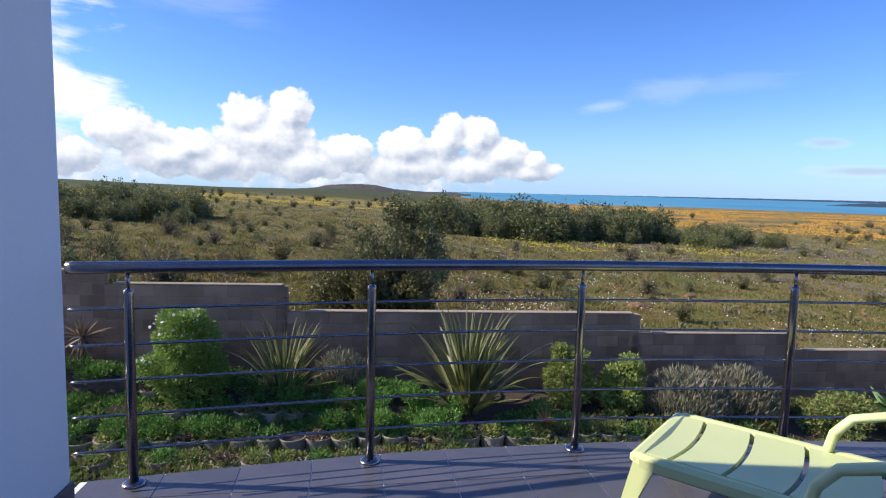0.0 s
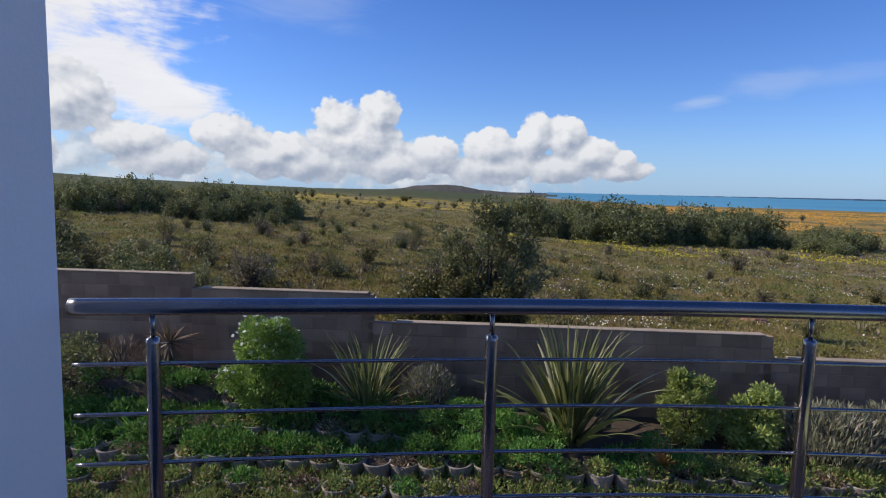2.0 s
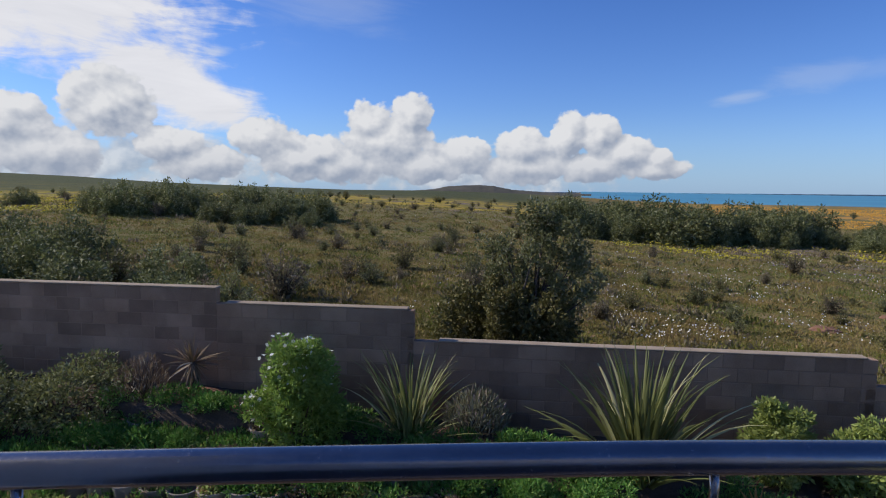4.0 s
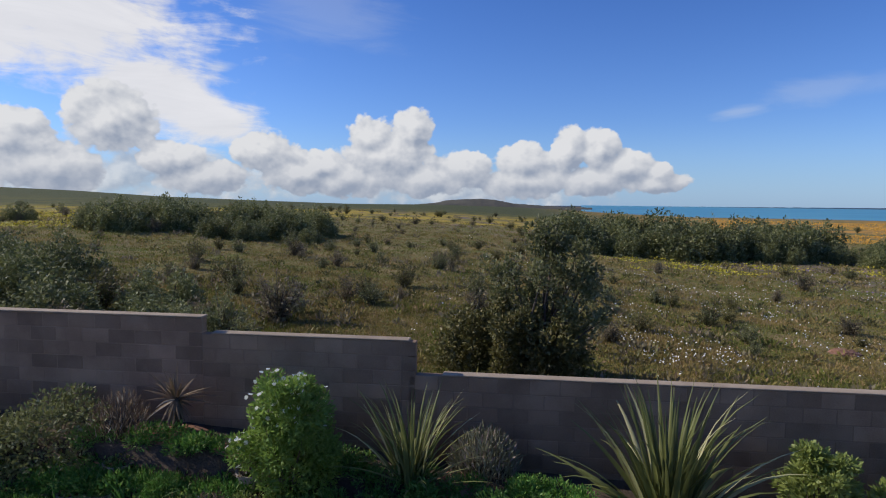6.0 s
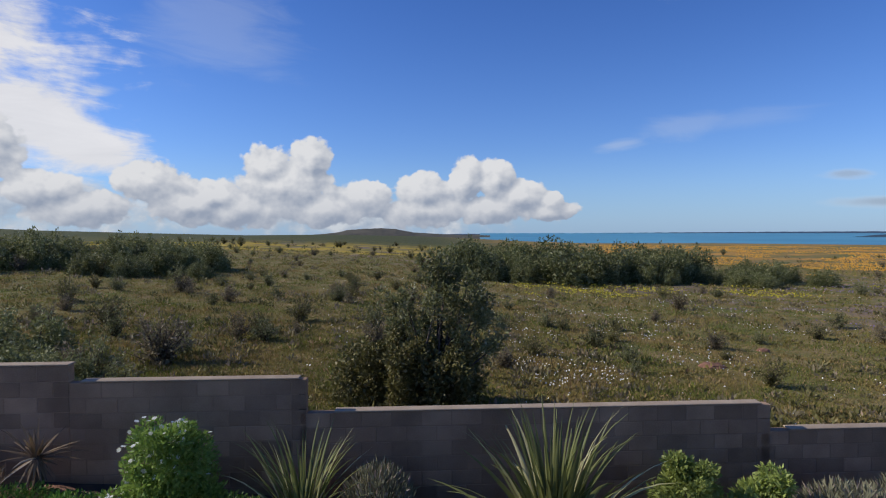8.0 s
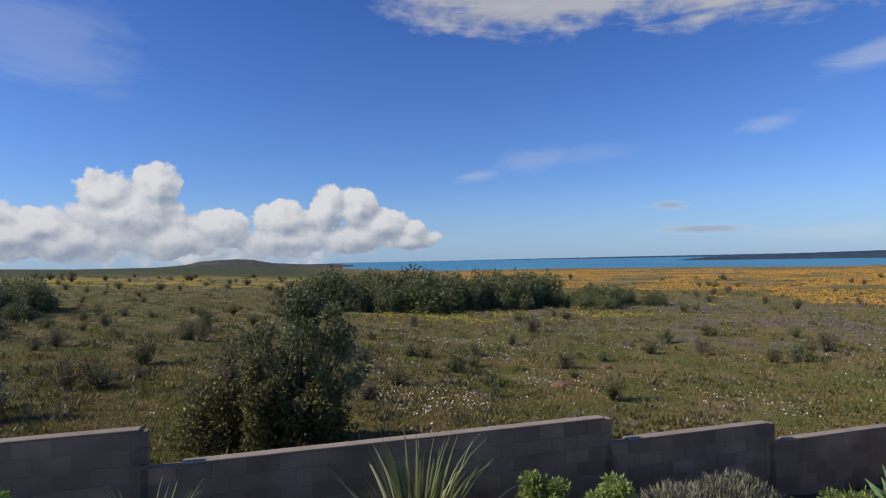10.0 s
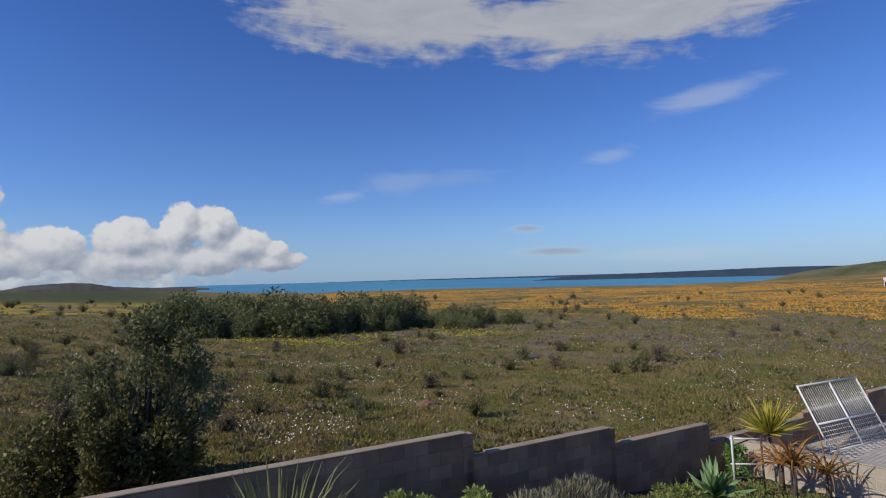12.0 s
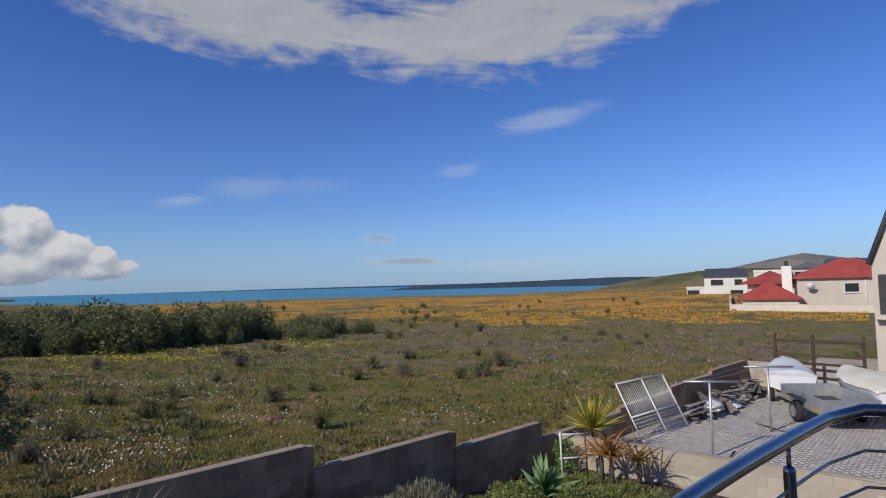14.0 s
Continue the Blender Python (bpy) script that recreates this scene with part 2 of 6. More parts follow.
def meadow_material():
    """The field: grass, bare sandy earth and drifts of flowers, orange towards the sea, yellow and mauve between."""
    m = bpy.data.materials.new("meadow")
    m.use_nodes = True
    n = Nodes(m.node_tree)
    at = n.add("ShaderNodeNewGeometry").outputs["Position"]
    x, y, z = n.split(at)
    ground = n.vec(x, y)
    a, b, c, d = n.noise(ground, 0.09, 4.0), n.noise(ground, 0.6, 5.0, 0.65), n.noise(ground, 3.5, 4.0, 0.7), n.noise(ground, 0.045, 3.0)
    colour = n.mix(n.step(b, 0.35, 0.68), (0.12, 0.125, 0.036), (0.24, 0.18, 0.085))
    colour = n.mix(n.math("MULTIPLY", n.step(c, 0.5, 0.75), 0.6), colour, (0.30, 0.22, 0.125))
    colour = n.mix(n.math("MULTIPLY", n.step(a, 0.52, 0.68), 0.55), colour, (0.11, 0.13, 0.035))
    far = n.math("ADD", n.math("MULTIPLY", x, 0.78), n.math("MULTIPLY", y, 0.50))
    mauve = n.math("MULTIPLY", n.math("MULTIPLY", n.step(far, 26.0, 38.0), n.step(far, 75.0, 52.0)), n.step(n.noise(ground, 0.16, 5.0, 0.7), 0.5, 0.62))
    colour = n.mix(n.math("MULTIPLY", mauve, 0.7), colour, (0.20, 0.14, 0.165))
    orange = n.math("MULTIPLY", n.math("MULTIPLY", n.step(far, 62.0, 105.0), n.step(x, 8.0, 30.0)), n.step(n.noise(n.vec(n.math("MULTIPLY", x, 0.5), y), 0.11, 6.0, 0.72), 0.44, 0.64))
    colour = n.mix(n.math("MULTIPLY", orange, 0.82), colour, (0.58, 0.28, 0.06))
    left = n.math("MULTIPLY", n.step(x, -16.0, -34.0), n.math("MULTIPLY", n.step(y, 36.0, 48.0), n.step(y, 120.0, 80.0)))
    strip = n.math("MULTIPLY", n.step(y, 75.0, 95.0), n.math("MULTIPLY", n.step(y, 190.0, 140.0), n.step(x, 30.0, 5.0)))
    yellow = n.math("MULTIPLY", n.math("MAXIMUM", left, strip), n.step(n.noise(ground, 0.10, 5.0, 0.7), 0.42, 0.58))
    colour = n.mix(n.math("MULTIPLY", yellow, 0.55), colour, (0.60, 0.42, 0.03))
    scrub = n.math("MULTIPLY", n.step(x, 60.0, 0.0), n.step(n.math("SUBTRACT", y, n.math("MULTIPLY", x, 0.4)), 115.0, 160.0))
    colour = n.mix(n.math("MULTIPLY", scrub, 0.85), colour, (0.06, 0.075, 0.035))
    bsdf = n.add("ShaderNodeBsdfPrincipled")
    n.put(bsdf.inputs["Base Color"], colour)
    bsdf.inputs["Roughness"].default_value, bsdf.inputs["Specular IOR Level"].default_value = 0.95, 0.1
    relief = n.add("ShaderNodeBump")
    relief.inputs["Strength"].default_value, relief.inputs["Distance"].default_value = 0.7, 0.12
    n.put(relief.inputs["Height"], n.math("ADD", b, n.math("MULTIPLY", n.noise(ground, 14.0, 3.0, 0.7), 0.5)))
    n.put(bsdf.inputs["Normal"], relief.outputs[0])
    n.tree.links.new(bsdf.outputs[0], n.add("ShaderNodeOutputMaterial").inputs[0])
    return m


MEADOW = meadow_material()
PLASTER = surface("white_plaster", (0.74, 0.75, 0.76), (0.82, 0.82, 0.82), 0.75, scale=0.8, fine=90, bump=0.08, spread=0.0)
TILE = surface("slate_tile", (0.07, 0.067, 0.08), (0.11, 0.105, 0.122), 0.38, scale=2.0, fine=26, bump=0.06, spread=0.10, sheen=0.5)
GROUT = surface("tile_grout", (0.60, 0.60, 0.59), (0.72, 0.71, 0.69), 0.9, fine=120, bump=0.1)
STEEL = surface("brushed_steel", (0.24, 0.225, 0.23), (0.33, 0.31, 0.315), 0.24, metal=1.0, scale=6, fine=160, bump=0.01, spread=0.03)
BLOCK = surface("cement_block", (0.23, 0.142, 0.088), (0.40, 0.262, 0.168), 0.95, scale=1.7, fine=70, bump=0.4, spread=0.22, place="world")
MORTAR = surface("mortar", (0.24, 0.15, 0.095), (0.37, 0.245, 0.16), 0.95, scale=1.7, fine=90, bump=0.4, place="world")
COPING = surface("cement_coping", (0.27, 0.205, 0.145), (0.38, 0.30, 0.22), 0.95, scale=2.5, fine=60, bump=0.35, spread=0.08)
PALE = surface("pale_cement", (0.34, 0.29, 0.23), (0.50, 0.44, 0.36), 0.93, scale=1.4, fine=50, bump=0.2, spread=0.12)
SOIL = surface("garden_soil", (0.055, 0.042, 0.03), (0.12, 0.085, 0.06), 0.97, scale=2.5, fine=40, bump=0.8, place="world")
RED_EARTH = surface("red_earth", (0.20, 0.10, 0.065), (0.33, 0.18, 0.12), 0.97, scale=5, fine=60, bump=0.8)
POT = surface("planter_cement", (0.20, 0.165, 0.135), (0.33, 0.28, 0.235), 0.92, scale=5, fine=60, bump=0.3, spread=0.2)
PAVER = surface("paving_brick", (0.40, 0.36, 0.315), (0.54, 0.49, 0.43), 0.9, scale=3, fine=60, bump=0.25, spread=0.13)
PAVER_ISLAND = surface("paving_brick_field", (0.40, 0.36, 0.315), (0.54, 0.49, 0.43), 0.9, scale=3, fine=60, bump=0.25, spread=0.13, island=True)
PLASTIC = surface("lime_plastic", (0.60, 0.65, 0.30), (0.65, 0.69, 0.34), 0.42, scale=2, fine=120, bump=0.03, spread=0.0, sheen=0.45)
BARK = surface("bark", (0.06, 0.045, 0.035), (0.14, 0.11, 0.085), 0.95, scale=8, fine=50, bump=0.6)
SEA = surface("sea_water", (0.055, 0.225, 0.345), (0.10, 0.32, 0.43), 0.5, scale=0.004, fine=0.03, bump=0.0, spread=0.0, place="world", sheen=0.2)
SHRUB = foliage("thicket_leaves", (0.10, 0.115, 0.042), (0.215, 0.225, 0.088), (0.32, 0.32, 0.17), 0.3)
GREY_SHRUB = foliage("grey_scrub_leaves", (0.12, 0.105, 0.055), (0.24, 0.20, 0.12), (0.27, 0.20, 0.14), 0.25)
DARK_SHRUB = foliage("dark_bush_leaves", (0.09, 0.088, 0.028), (0.19, 0.175, 0.06), (0.27, 0.23, 0.11), 0.25)
OLIVE = foliage("olive_bush_leaves", (0.115, 0.125, 0.05), (0.23, 0.235, 0.10), (0.31, 0.29, 0.16), 0.3)
GRASS = foliage("meadow_grass", (0.14, 0.17, 0.03), (0.33, 0.235, 0.09), (0.40, 0.27, 0.14), 0.3, 0.85, 0.35, 0.35)


# ---- mesh helpers ----
def np_mesh(name, verts, faces, mats=(), smooth=False):
    me = bpy.data.meshes.new(name)
    verts, faces = np.asarray(verts, dtype=np.float32), np.asarray(faces, dtype=np.int32)
    me.vertices.add(len(verts))
    me.vertices.foreach_set("co", verts.ravel())
    me.loops.add(faces.size)
    me.loops.foreach_set("vertex_index", faces.ravel())
    me.polygons.add(len(faces))
    me.polygons.foreach_set("loop_start", np.arange(0, faces.size, faces.shape[1], dtype=np.int32))
    if smooth:
        me.polygons.foreach_set("use_smooth", np.ones(len(faces), dtype=bool))
    me.update(calc_edges=True)
    me.validate()
    for m in mats:
        me.materials.append(m)
    return me


def done(bm, name, material, smooth=False):
    me = bpy.data.meshes.new(name)
    if smooth:
        for f in bm.faces:
            f.smooth = True
    bm.to_mesh(me)
    bm.free()
    me.materials.append(material)
    return me


def part(name, data, material=None, parent=None, label="", m=None):
    """One mesh object under a thing or a part; data is a bmesh or a mesh."""
    if isinstance(data, bmesh.types.BMesh):
        data = done(data, name, material)
    ob = new(name, data)
    if m is not None:
        ob.matrix_basis = m
    if parent:
        ob.parent = parent
    return tagged(ob, label)


def thing(name, label, category, group="", m=None, kind=""):
    ob = new(name)
    ob.empty_display_size = 0.1
    if m is not None:
        ob.matrix_basis = m
    return tagged(ob, label, category, group, kind)


def box(bm, lo, hi, bevel=0.0, m=None):
    made = bmesh.ops.create_cube(bm, size=1.0)["verts"]
    for v in made:
        v.co = Vector([lo[i] + (v.co[i] + 0.5) * (hi[i] - lo[i]) for i in range(3)])
        if m is not None:
            v.co = m @ v.co
    if bevel:
        edges = list({e for v in made for e in v.link_edges})
        bmesh.ops.bevel(bm, geom=edges, offset=bevel, segments=1, affect="EDGES")
    return bm


def boxed(lo, hi, bevel=0.0, m=None):
    return box(bmesh.new(), lo, hi, bevel, m)


def tube(bm, points, radii, sides=8, caps=True):
    """A tapered tube along points."""
    points = [Vector(p) for p in points]
    if not hasattr(radii, "__len__"):
        radii = [radii] * len(points)
    rings, side = [], None
    for i, p in enumerate(points):
        d = (points[min(i + 1, len(points) - 1)] - points[max(i - 1, 0)]).normalized()
        if side is None:
            side = d.orthogonal().normalized()
        side = (side - d * side.dot(d)).normalized()
        up = d.cross(side)
        rings.append([bm.verts.new(p + radii[i] * (side * math.cos(2 * math.pi * k / sides) + up * math.sin(2 * math.pi * k / sides))) for k in range(sides)])
    for a, b in zip(rings, rings[1:]):
        for k in range(sides):
            f = bm.faces.new((a[k], a[(k + 1) % sides], b[(k + 1) % sides], b[k]))
            f.smooth = True
    if caps:
        bm.faces.new(list(reversed(rings[0])))
        bm.faces.new(rings[-1])
    return bm


def tubed(points, radii, sides=8):
    return tube(bmesh.new(), points, radii, sides)


def prism(bm, outline, z0, z1):
    a, b = [bm.verts.new((x, y, z0)) for x, y in outline], [bm.verts.new((x, y, z1)) for x, y in outline]
    bm.faces.new(list(reversed(a)))
    bm.faces.new(b)
    for i in range(len(a)):
        j = (i + 1) % len(a)
        bm.faces.new((a[i], a[j], b[j], b[i]))
    return bm


def unit(v):
    return v / np.maximum(np.linalg.norm(v, axis=1, keepdims=True), 1e-6)


def leaf_quads(base, along, length, width, rng, fold=0.0):
    """Diamond leaves from arrays of base points and directions."""
    n = len(base)
    side = unit(np.cross(along, rng.normal(size=(n, 3))))
    mid = base + along * (length * 0.5)[:, None]
    tip = base + along * length[:, None]
    if fold:
        tip[:, 2] -= length * fold
    w = (width * 0.5)[:, None]
    verts = np.stack([base, mid + side * w, tip, mid - side * w], axis=1).reshape(-1, 3)
    return verts, np.arange(4 * n).reshape(-1, 4)


def crown_mesh(name, blobs, count, size, material, rng, aspect=0.45, up=0.3):
    """Leaves spread through uneven clumps. blobs: (centre, radii)."""
    vol = np.array([r[0] * r[1] * r[2] for _, r in blobs]) ** 0.67
    pick = rng.choice(len(blobs), count, p=vol / vol.sum())
    c, r = np.array([b[0] for b in blobs])[pick], np.array([b[1] for b in blobs])[pick]
    d = unit(rng.normal(size=(count, 3)))
    depth = rng.random(count) ** 0.25
    base = c + d * r * depth[:, None]
    along = unit(d * 0.9 + rng.normal(size=(count, 3)) * 0.7 + np.array([0, 0, up]))
    length = size * rng.uniform(0.6, 1.4, count)
    verts, faces = leaf_quads(base, along, length, length * aspect, rng)
    return np_mesh(name, verts, faces, (material,))


def bush_blobs(rng, height, width, count, low=0.2, flat=0.8):
    out = []
    for _ in range(count):
        a, q = rng.uniform(0, 2 * math.pi), math.sqrt(rng.random()) * 0.5
        h = rng.uniform(low, 0.95)
        spread = 1.0 - 0.55 * max(0.0, h - 0.45) / 0.5
        r = width * rng.uniform(0.06, 0.17)
        out.append(((math.cos(a) * q * width * spread, math.sin(a) * q * width * spread, h * height - r * 0.3), (r, r, r * flat)))
    return out


def spray_blobs(rng, height, width, count):
    """An open, uneven crown: leafy sprays reaching up at different heights from a low skirt."""
    out = []
    for k in range(count):
        a, q = rng.uniform(0, 2 * math.pi), math.sqrt(rng.random())
        top = height * (1.0 - 0.5 * q ** 2) * rng.uniform(0.65, 1.08)
        x, y = math.cos(a) * q * width * 0.5, math.sin(a) * q * width * 0.5
        z = 0.08 * height
        r = width * rng.uniform(0.08, 0.14)
        while z < top:
            out.append(((x + rng.normal() * 0.025 * width, y + rng.normal() * 0.025 * width, z), (r, r, r * 1.15)))
            z += r * rng.uniform(1.3, 2.1)
            r = max(r * 0.82, 0.045 * width)
    return out


def twiggy(name, label, group, height, width, twigs, leaves, size, material, seed, m):
    """A thin shrub: many bare stems fanning out of the ground, leafy towards their ends."""
    rng = np.random.default_rng(seed)
    ob = thing(name, label, "shrub", group, m)
    bm = bmesh.new()
    base, along = [], []
    for k in range(twigs):
        a, q = rng.uniform(0, 2 * math.pi), math.sqrt(rng.random())
        tip = np.array((math.cos(a) * q * width * 0.5, math.sin(a) * q * width * 0.5, height * rng.uniform(0.55, 1.0) * (1 - 0.45 * q * q)))
        mid = tip * np.array((0.42, 0.42, 0.5)) + rng.normal(size=3) * 0.03 * height
        r = 0.011 * height
        tube(bm, [(rng.normal() * 0.02, rng.normal() * 0.02, -0.04), Vector(mid), Vector(tip)], [r, r * 0.7, r * 0.2], 4)
        n = leaves // twigs
        u = rng.uniform(0.15, 1.0, n)[:, None]
        pts = np.where(u < 0.5, mid * u * 2, mid + (tip - mid) * (u - 0.5) * 2)
        base.append(pts + rng.normal(size=(n, 3)) * 0.035 * width)
        along.append(unit(rng.normal(size=(n, 3)) * 0.8 + tip / height))
    part("trunk", bm, BARK, ob)
    base, along = np.concatenate(base), np.concatenate(along)
    L = size * rng.uniform(0.6, 1.4, len(base))
    part("crown", np_mesh("crown", *leaf_quads(base, along, L, L * 0.42, rng), (material,)), None, ob)
    return ob


def bush(name, label, category, group, height, width, blobs, leaves, size, material, seed, low=0.2, limbs=5, aspect=0.45, m=None):
    rng = np.random.default_rng(seed)
    ob = thing(name, label, category, group, m)
    parts = spray_blobs(rng, height, width, blobs)
    bm = bmesh.new()
    for i in range(limbs):
        (x, y, z), _ = parts[rng.integers(len(parts))]
        p0 = Vector((rng.normal() * 0.03 * width, rng.normal() * 0.03 * width, -0.05))
        p2 = Vector((x, y, z))
        p1 = p0.lerp(p2, 0.5) + Vector((rng.normal(), rng.normal(), 0.3)) * 0.06 * height
        r = 0.022 * height
        tube(bm, [p0, p1, p2], [r, r * 0.6, r * 0.15], 5)
    part("trunk", bm, BARK, ob)
    part("crown", crown_mesh("crown", parts, leaves, size, material, rng, aspect), None, ob)
    return ob


# ---- lie of the land ----
EL_AZ = (-180, -60, -43, -38, -31.6, -23, -15, -8, 0, 5, 10, 17, 28, 50, 60, 66, 72, 90, 180)
EL_UP = (0.7, 0.9, 0.74, 0.56, 0.17, -0.10, -0.31, -0.28, -0.42, -0.6, -0.9, -1.15, -1.08, -1.15, -0.85, -0.5, -0.4, -0.3, 0.3)


def sstep(x, lo, hi):
    t = np.clip((x - lo) / (hi - lo), 0, 1)
    return t * t * (3 - 2 * t)


def land(x, y):
    """Height of the open field."""
    x, y = np.asarray(x, dtype=float), np.asarray(y, dtype=float)
    r, a = np.hypot(x, y), np.degrees(np.arctan2(x, y))
    near = np.where(x < 0, -1.85 + 0.05 * np.minimum(-x, 30), -1.85 - 1.25 * (1 - np.exp(-np.maximum(x, 0) / 12)))
    near = near - 0.25 * sstep(y, 25, 80)
    bumps = 0.05 * np.sin(x * 0.7 + 1.3) * np.cos(y * 0.55) + 0.03 * np.sin(x * 1.9 + y * 1.3)
    e = np.interp(a, EL_AZ, EL_UP)
    far = 1.5 + np.minimum(r, 350) * np.tan(np.radians(e))
    drop = np.where(e < -0.5, 0.035, np.where(e < 0, np.tan(np.radians(-e + 0.05)), 0.0))
    far = far - np.maximum(r - 350, 0) * drop
    w = sstep(r, 80, 350)
    z = (near + bumps) * (1 - w) + far * w
    z = np.maximum(z, -24.0)
    inside = sstep(y, 10.47, 10.43) * sstep(x, -34.0, -33.0)
    return z * (1 - inside) + (-4.2) * inside


def land_at(x, y):
    return float(land(x, y))


def wall_foot(x):
    return float(np.interp(x, (-14, -4, -0.7, 5, 11), (-1.5, -1.65, -1.98, -2.3, -2.5)))


def garden(x, y):
    """Height of the planted bank: it climbs in tiers towards the boundary wall."""
    foot = wall_foot(x)
    left = float(sstep(np.array(x), 5.5, 2.5))
    tiers = ((8.62, -2.47), (9.12, -2.27), (9.52, -2.06))
    z = foot
    for edge, level in reversed(tiers):
        if y < edge:
            z = min(level, foot) if left > 0.5 else min(level, foot - 0.02)
    return z


def build_land():
    rad = np.concatenate([np.linspace(0, 60, 121), 60 * 1.085 ** np.arange(1, 54)])
    rad = rad[rad < 4600]
    ang = np.radians(np.concatenate([np.linspace(-180, -60, 40, endpoint=False), np.linspace(-60, 95, 260, endpoint=False), np.linspace(95, 180, 30, endpoint=False)]))
    R, A = np.meshgrid(rad, ang, indexing="ij")
    X, Y = R * np.sin(A), R * np.cos(A)
    Z = land(X, Y)
    verts = np.stack([X, Y, Z], axis=-1).reshape(-1, 3)
    nr, na = R.shape
    i, j = np.meshgrid(np.arange(nr - 1), np.arange(na), indexing="ij")
    j2 = (j + 1) % na
    faces = np.stack([i * na + j, i * na + j2, (i + 1) * na + j2, (i + 1) * na + j], axis=-1).reshape(-1, 4)
    ob = new("ground", np_mesh("ground", verts, faces[:, ::-1], (MEADOW,), True))
    tagged(ob, "wide flowering meadow of rough grass and bare sandy earth", "ground", kind="structure")


build_land()


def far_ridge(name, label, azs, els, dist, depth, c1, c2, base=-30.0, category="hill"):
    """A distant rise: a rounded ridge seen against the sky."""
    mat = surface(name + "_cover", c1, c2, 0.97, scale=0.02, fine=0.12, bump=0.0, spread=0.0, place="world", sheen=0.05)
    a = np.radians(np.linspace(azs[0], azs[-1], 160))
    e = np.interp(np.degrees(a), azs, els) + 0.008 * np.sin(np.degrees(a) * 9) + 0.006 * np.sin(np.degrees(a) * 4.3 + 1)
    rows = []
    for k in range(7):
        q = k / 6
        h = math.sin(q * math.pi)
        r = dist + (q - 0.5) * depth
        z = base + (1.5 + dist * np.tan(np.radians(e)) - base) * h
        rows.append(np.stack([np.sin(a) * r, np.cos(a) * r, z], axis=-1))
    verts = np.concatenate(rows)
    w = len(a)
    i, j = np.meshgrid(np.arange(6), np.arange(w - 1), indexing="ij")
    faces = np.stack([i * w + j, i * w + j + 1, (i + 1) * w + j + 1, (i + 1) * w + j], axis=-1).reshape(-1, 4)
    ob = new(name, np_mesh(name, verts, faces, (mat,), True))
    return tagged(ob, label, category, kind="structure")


# sea, far shore and hills
sea = bmesh.new()
arc = [radians(a) for a in np.linspace(7, 75, 30)]
inner, outer = [sea.verts.new((430 * math.sin(a), 430 * math.cos(a), -13)) for a in arc], [sea.verts.new((4550 * math.sin(a), 4550 * math.cos(a), -13)) for a in arc]
for k in range(len(arc) - 1):
    sea.faces.new((inner[k], outer[k], outer[k + 1], inner[k + 1]))
tagged(part("water", sea, SEA), "turquoise blue lagoon lying beyond the meadow", "sea", kind="structure")
# no atmosphere here: the shore and headland base colours carry the blue distance haze
far_ridge("backdrop_shore", "low land across the lagoon, coloured blue-grey for distance haze", (-3, 6, 20, 33, 48, 55, 60, 64, 68), (-0.32, -0.24, -0.16, -0.07, -0.02, 0.12, 0.24, 0.2, 0.1), 4300, 300, (0.045, 0.075, 0.12), (0.07, 0.105, 0.15))
far_ridge("backdrop_headland", "dark wooded headland running out into the lagoon, coloured blue for distance haze", (37, 41, 48, 55, 60, 64, 68), (-0.62, -0.22, -0.05, 0.09, 0.21, 0.18, 0.1), 1700, 200, (0.035, 0.06, 0.09), (0.06, 0.085, 0.11))
far_ridge("backdrop_hill", "low flat-topped hill on the skyline", (-13, -9, -7, -5.8, -4.2, -2.5, -1.2, 0.5, 4, 8), (-0.45, -0.28, -0.12, 0.16, 0.27, 0.33, 0.24, -0.08, -0.3, -0.4), 1500, 300, (0.075, 0.075, 0.065), (0.13, 0.12, 0.095))
far_ridge("backdrop_mountain", "grey-brown scrub-covered hill behind the houses", (66, 70, 73.2, 75.7, 78, 79.6, 84, 95), (0.4, 0.75, 1.42, 1.85, 1.45, 1.15, 0.9, 0.6), 1500, 500, (0.16, 0.155, 0.14), (0.26, 0.235, 0.205))
far_ridge("backdrop_slope", "green scrubby slope above the shore", (58, 61, 64, 67.5, 70, 73, 80, 90), (-0.9, -0.2, 0.2, 0.62, 0.72, 0.7, 0.6, 0.5), 420, 160, (0.07, 0.08, 0.035), (0.25, 0.22, 0.13), base=-14)


# ---- the house: terrace, side wall, facade ----
HOUSE_TURN = 4.0
RAIL = [(-0.85, 2.861), (-0.62, 2.905), (-0.1, 3.0), (0.43, 3.09), (0.97, 3.155), (1.51, 3.19), (2.1, 3.2), (2.78, 3.18), (3.12, 3.16)]
BEND = [(3.36, 3.14), (3.43, 3.09), (3.75, 2.5), (4.1, 1.65), (4.55, 0.8)]


def offset(points, d):
    out = []
    for i, p in enumerate(points):
        a, b = Vector(points[max(i - 1, 0)]), Vector(points[min(i + 1, len(points) - 1)])
        t = (b - a).normalized()
        out.append((p[0] - t.y * d, p[1] + t.x * d))
    return out


EDGE = offset(RAIL + BEND, 0.075)


